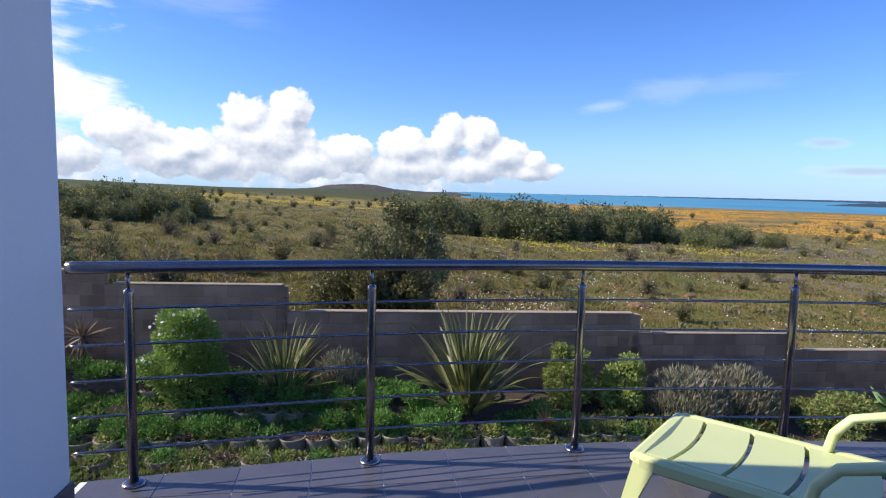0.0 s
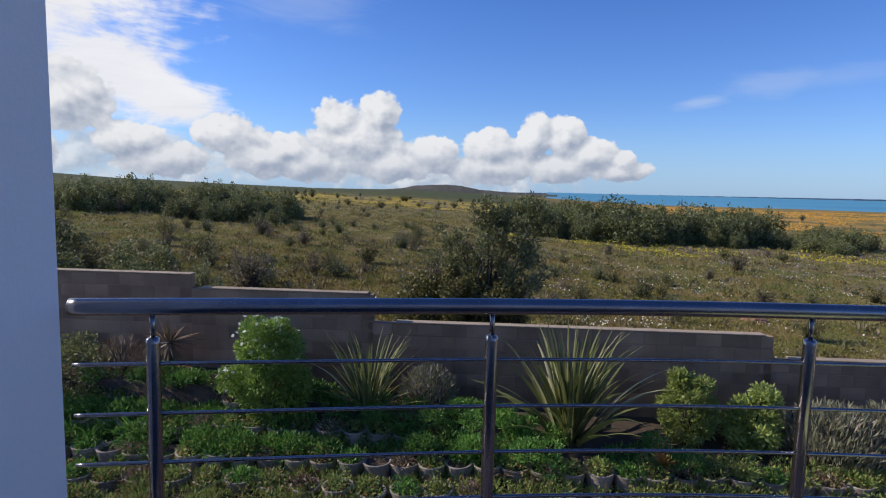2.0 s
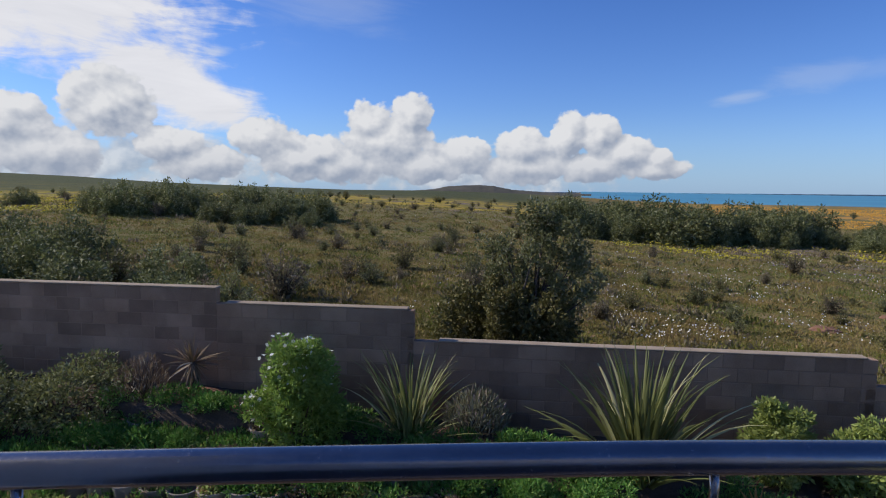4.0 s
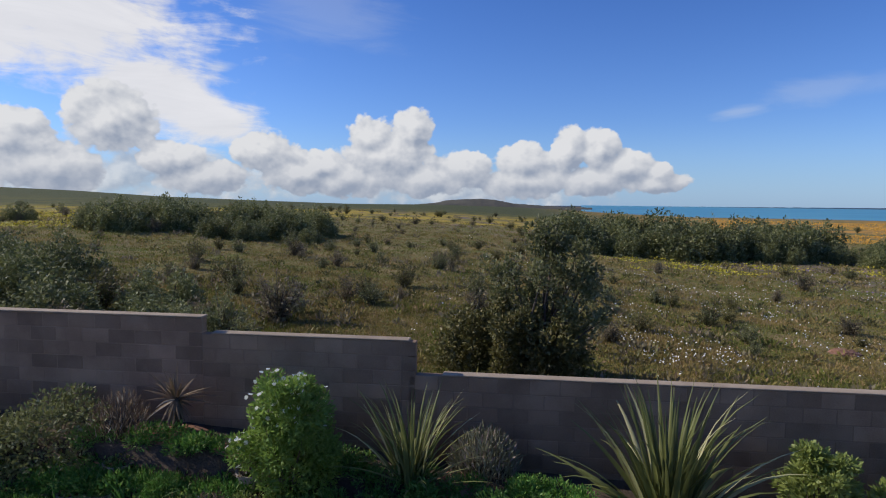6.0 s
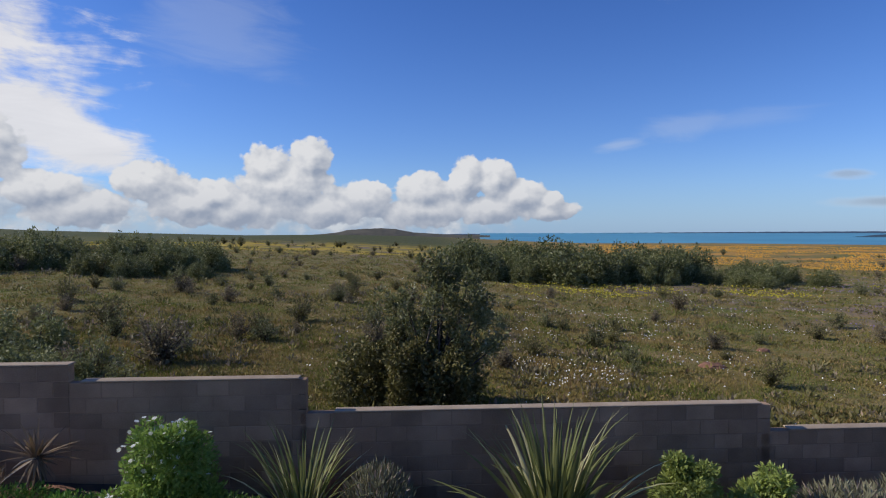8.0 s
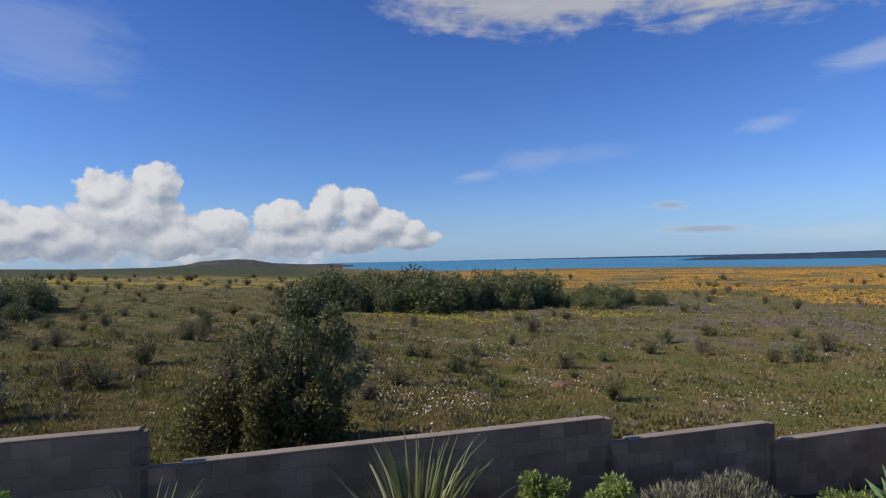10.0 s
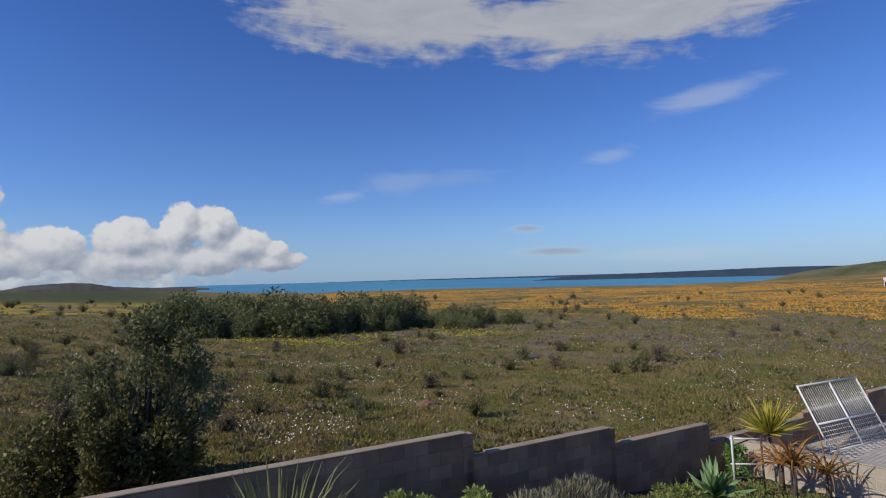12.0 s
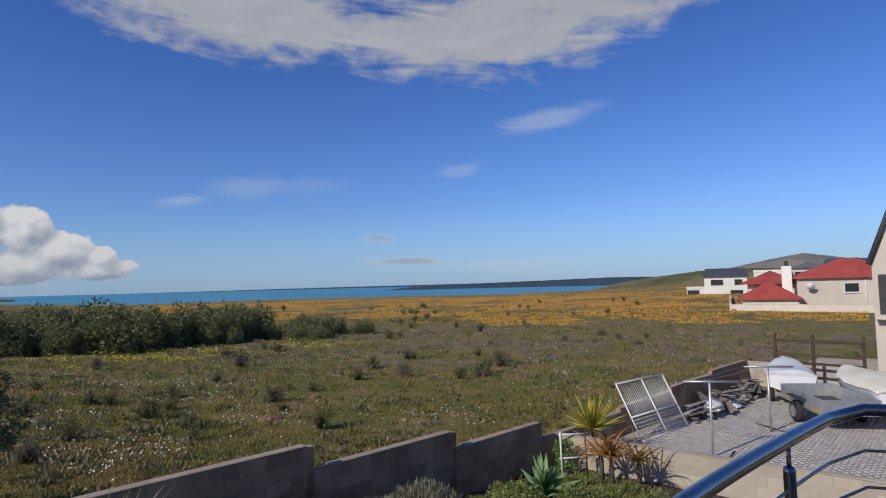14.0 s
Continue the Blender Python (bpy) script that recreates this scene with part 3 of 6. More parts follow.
def build_terrace():
    outline = [(4.6, -1.6), (-0.86, -1.6), (-0.86, 2.80)] + EDGE
    outline = [outline[0]] + outline[1:3] + EDGE
    slab = prism(bmesh.new(), list(reversed(outline)), -0.30, -0.004)
    bmesh.ops.recalc_face_normals(slab, faces=slab.faces)
    floor = tagged(part("floor", slab, GROUT), "terrace slab with pale tile joints", "floor", kind="structure")
    fascia = [(x * 0.999, y - 0.02) for x, y in outline]
    low = prism(bmesh.new(), list(reversed([(x, y - 0.06) for x, y in outline])), -2.6, -0.302)
    bmesh.ops.recalc_face_normals(low, faces=low.faces)
    tagged(part("wall_terrace", low, PLASTER), "white plastered wall under the terrace", "wall", kind="structure")
    # tiles, clipped to the curved edge
    turn, pitch, gap = Matrix.Rotation(radians(HOUSE_TURN), 2), 0.335, 0.006
    origin = Vector((1.17, 2.90))
    for i in range(-8, 15):
        for j in range(-14, 3):
            corners = [origin + turn @ Vector(((i + u) * pitch + su * gap / 2, (j + v) * pitch + sv * gap / 2)) for u, v, su, sv in ((0, 0, 1, 1), (1, 0, -1, 1), (1, 1, -1, -1), (0, 1, 1, -1))]
            poly = [c.copy() for c in corners]
            for (ax, ay), (bx, by) in zip([(-0.835, -1.6), (-0.835, EDGE[0][1])] + EDGE, [(-0.835, EDGE[0][1])] + EDGE + [(4.6, -1.6)]):
                t = Vector((bx - ax, by - ay))
                if t.length < 0.06:
                    continue
                nrm = Vector((t.y, -t.x)).normalized()
                side = [(p - Vector((ax, ay))).dot(nrm) - 0.004 for p in poly]
                out = []
                for k in range(len(poly)):
                    k2 = (k + 1) % len(poly)
                    if side[k] >= 0:
                        out.append(poly[k])
                    if (side[k] >= 0) != (side[k2] >= 0):
                        out.append(poly[k].lerp(poly[k2], side[k] / (side[k] - side[k2])))
                poly = out
                if len(poly) < 3:
                    break
            if len(poly) < 3 or min(p.y for p in poly) < -1.55:
                continue
            c = sum(poly, Vector((0, 0))) / len(poly)
            bm = prism(bmesh.new(), [tuple(p - c) for p in poly], -0.01, 0.0)
            bmesh.ops.recalc_face_normals(bm, faces=bm.faces)
            part("tile", bm, TILE, floor, m=Matrix.Translation((c.x, c.y, 0)))


build_terrace()

side = bmesh.new()
box(side, (-1.13, -1.6, -2.6), (-0.83, 2.80, 3.4), 0.012)
tagged(part("wall_side", side, PLASTER), "smooth white plastered end wall of the house", "wall", kind="structure")
tagged(part("baseboard", boxed((-0.828, -1.58, 0.002), (-0.816, 2.796, 0.075), 0.002), TILE), "dark tile skirting along the white wall", "baseboard", kind="structure")
facade = bmesh.new()
box(facade, (-1.13, -1.9, -2.6), (4.7, -1.602, 3.4), 0.01)
tagged(part("wall_house", facade, PLASTER), "plain white plastered house wall", "wall", kind="structure")


# ---- railing ----
def smooth_line(points, steps=6):
    pts = [Vector((*p, 0)) for p in points]
    out = []
    for i in range(len(pts) - 1):
        a, b, c, d = pts[max(i - 1, 0)], pts[i], pts[i + 1], pts[min(i + 2, len(pts) - 1)]
        for k in range(steps):
            t = k / steps
            out.append(0.5 * (2 * b + (c - a) * t + (2 * a - 5 * b + 4 * c - d) * t * t + (3 * b - a - 3 * c + d) * t ** 3))
    return out + [pts[-1]]


def build_railing():
    line = smooth_line(RAIL, 5) + [Vector((*p, 0)) for p in BEND[1:]]
    rail = thing("terrace_railing", "curved stainless steel railing with a round handrail along the terrace edge", "railing")
    up = Vector((0, 0, 1))
    part("handrail", done(tubed([p + up * 0.985 for p in line], 0.027, 16), "handrail", STEEL), None, rail)
    for z in (0.165, 0.325, 0.485, 0.645, 0.805):
        part("bar", done(tubed([p + up * z for p in line], 0.0065, 8), "bar", STEEL), None, rail)
    for x, y in ((-0.62, 2.905), (0.43, 3.09), (1.51, 3.19), (2.68, 3.183), (3.75, 2.5), (4.3, 1.27)):
        post = part("post", tubed([(0, 0, 0), (0, 0, 0.87), (0, 0, 0.885), (0, 0, 0.89)], [0.0215, 0.0215, 0.020, 0.012], 14), STEEL, rail, m=Matrix.Translation((x, y, 0)))
        part("flange", tubed([(0, 0, 0), (0, 0, 0.006), (0, 0, 0.012), (0, 0, 0.018)], [0.052, 0.052, 0.046, 0.03], 18), STEEL, post)
        part("neck", tubed([(0, 0, 0.88), (0, 0, 0.965)], 0.0085, 8), STEEL, post)
    return rail


build_railing()


# ---- boundary walls of cement block ----
PITCH, COURSE, THICK = 0.4, 0.2, 0.14


def block_mesh(length, h, t, material, bevel=0.006):
    bm = boxed((0.004, 0, 0.004), (length - 0.004, t, h - 0.004), bevel)
    return done(bm, "block", material)


BLOCK_FULL, BLOCK_HALF = block_mesh(PITCH, COURSE, THICK, BLOCK), block_mesh(PITCH / 2, COURSE, THICK, BLOCK)


def block_wall(name, label, x0, x1, y, top, foot, mesh_full, mesh_half, mortar, coping, cap_from=0.0, m=None, thick=THICK):
    """A wall of blocks in running bond along x, with its front face at y, under a thin coping."""
    m = m or Matrix.Identity(4)
    body = tagged(part(name, boxed((x0, y + 0.004, foot), (x1, y + thick - 0.004, top - 0.002)), mortar, m=m), label, "wall", kind="structure")
    rows = int(math.ceil((top - foot) / COURSE))
    for r in range(rows):
        z = top - (r + 1) * COURSE
        x = x0 + 0.002
        first = True
        while x < x1 - 0.05:
            half = (first and r % 2 == 1) or x1 - x < PITCH - 0.01
            part("block", mesh_half if half else mesh_full, None, body, m=Matrix.Translation((x, y, z)))
            x += PITCH / 2 if half else PITCH
            first = False
    if coping:
        bm = boxed((x0 + cap_from, y - 0.012, top + 0.002), (x1 + 0.012, y + thick + 0.02, top + 0.026), 0.007)
        part("coping", bm, coping, body, "pale cement coping")
    return body


WALL_Y = 10.385
STEPS = ((-12.2, -4.2, -0.14, 0.0), (-4.2, -1.3, -0.36, 0.14), (-1.3, 4.96, -0.81, 0.46), (4.96, 8.02, -1.18, 0.42), (8.02, 10.75, -1.50, 0.36))
for k, (x0, x1, top, cap) in enumerate(STEPS):
    block_wall("wall_boundary_%d" % (k + 1), "stepped boundary wall of grey cement blocks under a pale coping", x0 + 0.004, x1, WALL_Y, top, wall_foot((x0 + x1) / 2) - 0.35, BLOCK_FULL, BLOCK_HALF, MORTAR, COPING, cap)


def sheet(name, label, category, x0, x1, y0, y1, nx, ny, height, material):
    X, Y = np.meshgrid(np.linspace(x0, x1, nx), np.linspace(y0, y1, ny), indexing="ij")
    Z = np.array([[height(float(a), float(b)) for a, b in zip(ra, rb)] for ra, rb in zip(X, Y)])
    verts = np.stack([X, Y, Z], axis=-1).reshape(-1, 3)
    i, j = np.meshgrid(np.arange(nx - 1), np.arange(ny - 1), indexing="ij")
    faces = np.stack([i * ny + j, (i + 1) * ny + j, (i + 1) * ny + j + 1, i * ny + j + 1], axis=-1).reshape(-1, 4)
    return tagged(new(name, np_mesh(name, verts, faces, (material,))), label, category, kind="structure")


def lumpy(x, y):
    return garden(x, y) + 0.02 * math.sin(x * 5.1 + y * 3.3) * math.sin(y * 6.2 - x * 2.2)


YARD_X, YARD_Z = 11.25, -2.4
def divide_x(y):
    """Where the dividing wall runs."""
    return 11.33 + (WALL_Y - y) * math.tan(radians(8.5))


sheet("ground_garden", "dark garden soil climbing in low tiers to the boundary wall", "ground", -12.4, 13.4, -2.0, WALL_Y + 0.05, 150, 140, lambda x, y: lumpy(x, y) if x < divide_x(y) + 0.1 else -3.1, SOIL)
PALE_FULL, PALE_HALF = block_mesh(PITCH, COURSE, THICK, PALE), block_mesh(PITCH / 2, COURSE, THICK, PALE)
# dividing wall between garden and yard, running away from the boundary
block_wall("wall_divide", "pale cement block wall between garden and yard", 0.0, 9.6, 0.0, -1.85, -2.95, PALE_FULL, PALE_HALF, PALE, PALE, 0.0, m=Matrix.Translation((11.33, WALL_Y, 0)) @ Matrix.Rotation(radians(-81.5), 4, "Z"))
for k, (x0, x1, top) in enumerate(((10.75, 14.2, -1.86), (14.2, 17.2, -1.74), (17.2, 20.2, -1.62), (20.2, 23.4, -1.5))):
    block_wall("wall_yard_%d" % (k + 1), "low boundary wall of grey cement blocks along the yard", x0 + 0.004, x1, WALL_Y, top, -2.8, BLOCK_FULL, BLOCK_HALF, MORTAR, COPING, 0.2)
sheet("ground_yard", "yard bedding sand under grey brick paving", "ground", YARD_X + 0.1, 34.0, -2.0, WALL_Y + 0.03, 160, 40, lambda x, y: YARD_Z - 0.012 if x > divide_x(y) + 0.02 else -3.2, PALE)

# ---- bushes of the field ----
def bed(x, y, s=1.0, turn=0.0):
    return Matrix.Translation((x, y, land_at(x, y) - 0.03)) @ Matrix.Rotation(turn, 4, "Z") @ Matrix.Diagonal((s, s, s, 1))


rng = np.random.default_rng(11)
TREES = [bush("thicket_bush", "dense dark green coastal bush in a thicket on the meadow", "bush", "thicket", 4.1, 5.0, 40, 8000, 0.25, SHRUB, 40 + k, 0.12, 6, m=bed(10 + 6 * k, 50 + k, 1.0)) for k in range(4)]


def spread_copies(sources, places, stretch=(0.8, 1.15)):
    for k, (x, y, s) in enumerate(places):
        src = sources[k % len(sources)]
        ob = copy_thing(src, bed(x, y, 1.0, rng.uniform(0, 6.28)))
        q = s * rng.uniform(*stretch)
        ob.scale = (q, q, q * rng.uniform(0.85, 1.1))


places = []
for k in range(78):
    u = rng.random()
    x = 4 + 26 * u
    places.append((x, 49.5 + 2.5 * abs(u - 0.4) + rng.uniform(0, 12), rng.uniform(0.55, 1.0) - 0.3 * abs(u - 0.35)))
spread_copies(TREES, places)
spread_copies(TREES, [(-27 + 13 * rng.random() , 38 + rng.uniform(0, 8), 0.56) for _ in range(26)])
spread_copies(TREES, [(-15.6, 47.5, 0.55), (-14.4, 47.8, 0.5), (-12.4, 38.5, 0.36), (-36, 50, 0.5), (-40, 47, 0.5), (-33, 60, 0.45)])
spread_copies(TREES, [(27 + 9 * rng.random(), 48 + rng.uniform(0, 9), 0.36 + 0.2 * rng.random()) for _ in range(14)])
for ob in TREES:
    ob.matrix_basis = bed(ob.location.x, 56 + ob.location.x * 0.1, 0.9)


def dark_bush(m):
    """A low dense dome with a lighter, open little tree growing out of its shoulder."""
    r = np.random.default_rng(5)
    ob = thing("dark_bush", "large dark olive bush with an open uneven top beside the wall", "bush", m=m)
    dome = [((r.uniform(-1.5, 1.1), r.uniform(-0.9, 0.9), 0), None) for _ in range(60)]
    shape = []
    for (x, y, _), _ in dome:
        top = 1.45 * math.sqrt(max(0.08, 1 - ((x + 0.2) / 1.75) ** 2 - (y / 1.3) ** 2))
        for h in (0.2, 0.55, 0.9):
            q = r.uniform(0.14, 0.26)
            shape.append(((x, y, top * h * r.uniform(0.85, 1.1)), (q, q, q * 0.9)))
    part("crown", crown_mesh("crown", shape, 30000, 0.085, DARK_SHRUB, r, 0.5, 0.4), None, ob)
    clumps, bm = [], bmesh.new()
    for x, z in ((-0.45, 1.75), (-0.3, 2.1), (-0.55, 1.95), (0.15, 1.6), (0.3, 2.0), (0.5, 2.45), (0.62, 2.7), (0.4, 2.8), (0.75, 2.25), (0.95, 2.0), (1.0, 2.45), (1.2, 1.75), (1.45, 1.55), (1.5, 1.25), (1.3, 1.0), (0.7, 1.6), (0.85, 1.3), (0.2, 2.4), (1.25, 2.1), (0.1, 1.3)):
        y = r.normal() * 0.3
        p0, p2 = Vector((0.35 + r.normal() * 0.08, r.normal() * 0.08, -0.05)), Vector((x, y, z))
        p1 = p0.lerp(p2, 0.5) + Vector((r.normal() * 0.08, r.normal() * 0.08, 0.12))
        tube(bm, [p0, p1, p2], [0.04, 0.024, 0.006], 5)
        for k in range(6):
            q = r.uniform(0.09, 0.15)
            clumps.append(((x + r.normal() * 0.13, y + r.normal() * 0.13, z + r.normal() * 0.12), (q, q, q * 1.2)))
    part("trunk", bm, BARK, ob)
    part("upper_crown", crown_mesh("upper_crown", clumps, 9000, 0.08, OLIVE, r, 0.48, 0.5), None, ob, "lighter open grey-green upper growth")


dark_bush(bed(0.35, 14.5))

for x, y, w in ((9.3, 19.8, 0.42), (12.6, 22.5, 0.25)):
    bm = bmesh.new()
    bmesh.ops.create_icosphere(bm, subdivisions=3, radius=1.0)
    for v in bm.verts:
        v.co = Vector((v.co.x * w, v.co.y * w * 0.7, v.co.z * 0.17)) * (1 + 0.25 * noise.noise(v.co * 2.7 + Vector((x, y, 0))))
    tagged(part("earth_mound", bm, RED_EARTH, m=bed(x, y)), "small bare mound of reddish earth in the meadow", "earth", "meadow mounds")


# ---- garden ----
FLAX = foliage("flax_leaves", (0.10, 0.125, 0.042), (0.29, 0.30, 0.10), (0.60, 0.56, 0.30), 0.3, 0.5, 2.0)
DAISY_LEAF = foliage("daisy_leaves", (0.15, 0.25, 0.045), (0.33, 0.46, 0.11), None, 0.4, 0.5, 3.0)
BRIGHT_LEAF = foliage("bright_leaves", (0.19, 0.24, 0.06), (0.38, 0.44, 0.13), None, 0.4, 0.5, 3.0)
MAT_LEAF = foliage("groundcover_leaves", (0.072, 0.176, 0.035), (0.160, 0.320, 0.064), (0.256, 0.352, 0.096), 0.35, 0.5, 1.2)
LIGHT_MAT_LEAF = foliage("light_groundcover_leaves", (0.140, 0.196, 0.049), (0.280, 0.336, 0.098), (0.308, 0.182, 0.098), 0.35, 0.6, 1.5)
LAVENDER = foliage("lavender_leaves", (0.16, 0.165, 0.10), (0.33, 0.32, 0.21), (0.36, 0.28, 0.25), 0.25, 0.7, 2.0)
DRY = foliage("dry_leaves", (0.13, 0.085, 0.05), (0.28, 0.20, 0.13), (0.40, 0.34, 0.26), 0.2, 0.8, 3.0)
ALOE_RED = foliage("red_aloe_leaves", (0.30, 0.12, 0.035), (0.50, 0.27, 0.07), (0.27, 0.28, 0.08), 0.3, 0.45, 4.0)
YUCCA = foliage("yucca_leaves", (0.38, 0.34, 0.05), (0.70, 0.56, 0.08), (0.16, 0.19, 0.04), 0.35, 0.5, 4.0)
AGAVE = foliage("agave_leaves", (0.14, 0.25, 0.09), (0.27, 0.40, 0.16), None, 0.2, 0.45, 4.0)
PETAL = foliage("white_petals", (0.72, 0.72, 0.68), (0.85, 0.85, 0.80), None, 0.3, 0.7)
YELLOW_PETAL = foliage("yellow_petals", (0.42, 0.37, 0.04), (0.58, 0.49, 0.05), None, 0.3, 0.7)
ORANGE_PETAL = foliage("orange_petals", (0.55, 0.27, 0.035), (0.70, 0.39, 0.07), None, 0.3, 0.7)
MAUVE_PETAL = foliage("mauve_petals", (0.22, 0.16, 0.25), (0.32, 0.25, 0.34), None, 0.3, 0.7)


def strap_mesh(name, count, length, width, lean, droop, material, rng, base=0.06, segments=6, keel=0.0, taper=1.6, origin=(0, 0, 0)):
    """Long strap leaves rising from a crown and bending over."""
    a = rng.uniform(0, 2 * math.pi, count)
    tilt = np.radians(lean[0] + (lean[1] - lean[0]) * rng.random(count))
    L = length * rng.uniform(0.6, 1.08, count)
    W = width * rng.uniform(0.75, 1.2, count)
    bend = np.radians(droop) * rng.uniform(0.2, 1.3, count)
    out, side = np.stack([np.cos(a), np.sin(a), a * 0], 1), np.stack([-np.sin(a), np.cos(a), a * 0], 1)
    twist = rng.uniform(-0.6, 0.6, count)
    p = np.array(origin) + out * rng.uniform(0, base, count)[:, None]
    rings = []
    for k in range(segments + 1):
        q = k / segments
        th = tilt + bend * q ** 1.8
        d = out * np.sin(th)[:, None] + np.array([0, 0, 1]) * np.cos(th)[:, None]
        nrm = out * np.cos(th)[:, None] - np.array([0, 0, 1]) * np.sin(th)[:, None]
        s = side * np.cos(twist)[:, None] + nrm * np.sin(twist)[:, None]
        w = (W * 0.5 * max(0.04, (1 - q ** taper)) * (0.55 + 0.45 * min(1, q * 3)))[:, None]
        rings.append(np.stack([p - s * w, p - nrm * keel * w, p + s * w], 1))
        p = p + d * (L / segments)[:, None]
    verts = np.stack(rings, 1).reshape(-1, 3)
    n = segments + 1
    base_i = (np.arange(count) * n * 3)[:, None, None]
    k, j = np.meshgrid(np.arange(segments), np.arange(2), indexing="ij")
    quad = np.stack([k * 3 + j, k * 3 + j + 1, (k + 1) * 3 + j + 1, (k + 1) * 3 + j], -1).reshape(1, -1, 4)
    return np_mesh(name, verts, (base_i + quad).reshape(-1, 4), (material,), True)


def flower_mesh(name, points, size, petals, rng, petal_count=6, tilt=0.5):
    """Small daisies: rings of petals at points."""
    pts = np.repeat(np.asarray(points), petal_count, axis=0)
    up = unit(rng.normal(size=(len(points), 3)) * tilt + np.array([0, -0.2, 1.0]))
    ref = unit(np.cross(up, rng.normal(size=(len(points), 3))))
    other = np.cross(up, ref)
    a = np.tile(np.arange(petal_count) * 2 * math.pi / petal_count, len(points))[:, None]
    along = np.repeat(ref, petal_count, 0) * np.cos(a) + np.repeat(other, petal_count, 0) * np.sin(a)
    side = np.cross(np.repeat(up, petal_count, 0), along)
    L = (np.repeat(rng.uniform(0.8, 1.2, len(points)), petal_count) * size * 0.5)[:, None]
    verts = np.stack([pts, pts + along * L * 0.6 + side * L * 0.28, pts + along * L, pts + along * L * 0.6 - side * L * 0.28], 1).reshape(-1, 3)
    return np_mesh(name, verts, np.arange(len(verts)).reshape(-1, 4), (petals,))


def at_garden(x, y, turn=0.0, sink=0.02):
    return Matrix.Translation((x, y, garden(x, y) - sink)) @ Matrix.Rotation(turn, 4, "Z")


def flax(x, y, count, length, width, seed, label):
    r = np.random.default_rng(seed)
    ob = thing("flax_plant", label, "plant", m=at_garden(x, y))
    part("leaves", strap_mesh("leaves", count, length, width, (2, 36), 42, FLAX, r, 0.16, 7, 0.5), None, ob)
    part("bent_leaves", strap_mesh("bent_leaves", count // 3, length * 0.85, width, (35, 66), 75, FLAX, r, 0.2, 7, 0.5), None, ob, "bent and broken strap leaves")
    return ob


flax(1.8, 9.2, 84, 1.85, 0.10, 3, "big flax plant with long stiff variegated strap leaves")
flax(-1.12, 9.62, 60, 1.3, 0.05, 4, "smaller flax plant with upright strap leaves")


def daisy_bush(x, y):
    r = np.random.default_rng(8)
    ob = thing("daisy_bush", "leafy green daisy bush dotted with white flowers", "bush", m=at_garden(x, y))
    blobs = bush_blobs(r, 1.58, 1.3, 38, 0.25)
    blobs += [((0.05, -0.1, 1.08), (0.45, 0.38, 0.4)), ((-0.3, 0, 0.6), (0.3, 0.3, 0.35)), ((0.3, 0, 0.6), (0.32, 0.3, 0.4)), ((0.1, 0, 0.3), (0.5, 0.4, 0.3))]
    bm = bmesh.new()
    for c, _ in blobs[:9]:
        tube(bm, [(0, 0, 0), Vector(c) * 0.5 + Vector((0, 0, 0.05)), c], [0.02, 0.012, 0.004], 5)
    part("woody_base", bm, BARK, ob)
    part("foliage", crown_mesh("foliage", blobs, 15000, 0.06, DAISY_LEAF, r, 0.4), None, ob)
    pts = []
    while len(pts) < 140:
        c, q = blobs[r.integers(len(blobs))]
        d = unit(r.normal(size=(1, 3)) + np.array([[-0.5, -0.3, 0.55]]))[0]
        p = np.array(c) + d * np.array(q) * 1.25
        if p[2] > 0.95 or p[0] < -0.42:
            pts.append(p)
    shared = flower_mesh("flower", np.zeros((1, 3)), 0.066, PETAL, r, 8, 0.1)
    for p in pts:
        part("flower", shared, None, ob, "white daisy flower", m=Matrix.Translation(p) @ Euler((r.normal() * 0.6 + 0.3, r.normal() * 0.6, r.uniform(0, 6))).to_matrix().to_4x4())


daisy_bush(-2.55, 9.35)


def leafy(name, label, x, y, height, width, count, size, mat, seed, aspect=0.4, blobs=20, up=0.3, low=0.15):
    r = np.random.default_rng(seed)
    ob = thing(name, label, "plant" if height < 0.8 else "bush", m=at_garden(x, y))
    shape = bush_blobs(r, height, width, blobs, low) + [((0, 0, height * 0.4), (width * 0.4, width * 0.36, height * 0.4))]
    bm = bmesh.new()
    for c, _ in shape[:6]:
        tube(bm, [(0, 0, 0), Vector(c) * 0.55, c], [0.014, 0.009, 0.003], 5)
    part("woody_base", bm, BARK, ob)
    part("foliage", crown_mesh("foliage", shape, count, size, mat, r, aspect, up), None, ob)
    return ob


def spiky(name, label, x, y, height, width, count, size, mat, seed):
    """Upright twiggy shrub such as lavender."""
    r = np.random.default_rng(seed)
    ob = thing(name, label, "shrub", m=at_garden(x, y))
    n = count
    a, q = r.uniform(0, 2 * math.pi, n), np.sqrt(r.random(n))
    h = height * (0.25 + 0.75 * r.random(n) ** 0.6) * (1 - 0.45 * q ** 2)
    base = np.stack([np.cos(a) * q * width / 2, np.sin(a) * q * width / 2, h - size], 1)
    along = unit(np.stack([np.cos(a) * q * 0.5, np.sin(a) * q * 0.5, np.ones(n)], 1) + r.normal(size=(n, 3)) * 0.32)
    L = size * r.uniform(0.6, 1.5, n)
    part("foliage", np_mesh("foliage", *leaf_quads(base, along, L, L * 0.13, r), (mat,)), None, ob)
    bm = bmesh.new()
    for k in range(14):
        t = r.uniform(0, 6.28)
        d = r.uniform(0.2, 0.85) * width / 2
        tube(bm, [(0, 0, 0), (math.cos(t) * d * 0.5, math.sin(t) * d * 0.5, height * 0.4), (math.cos(t) * d, math.sin(t) * d, height * 0.8)], [0.012, 0.008, 0.002], 4)
    part("woody_base", bm, BARK, ob)
    return ob


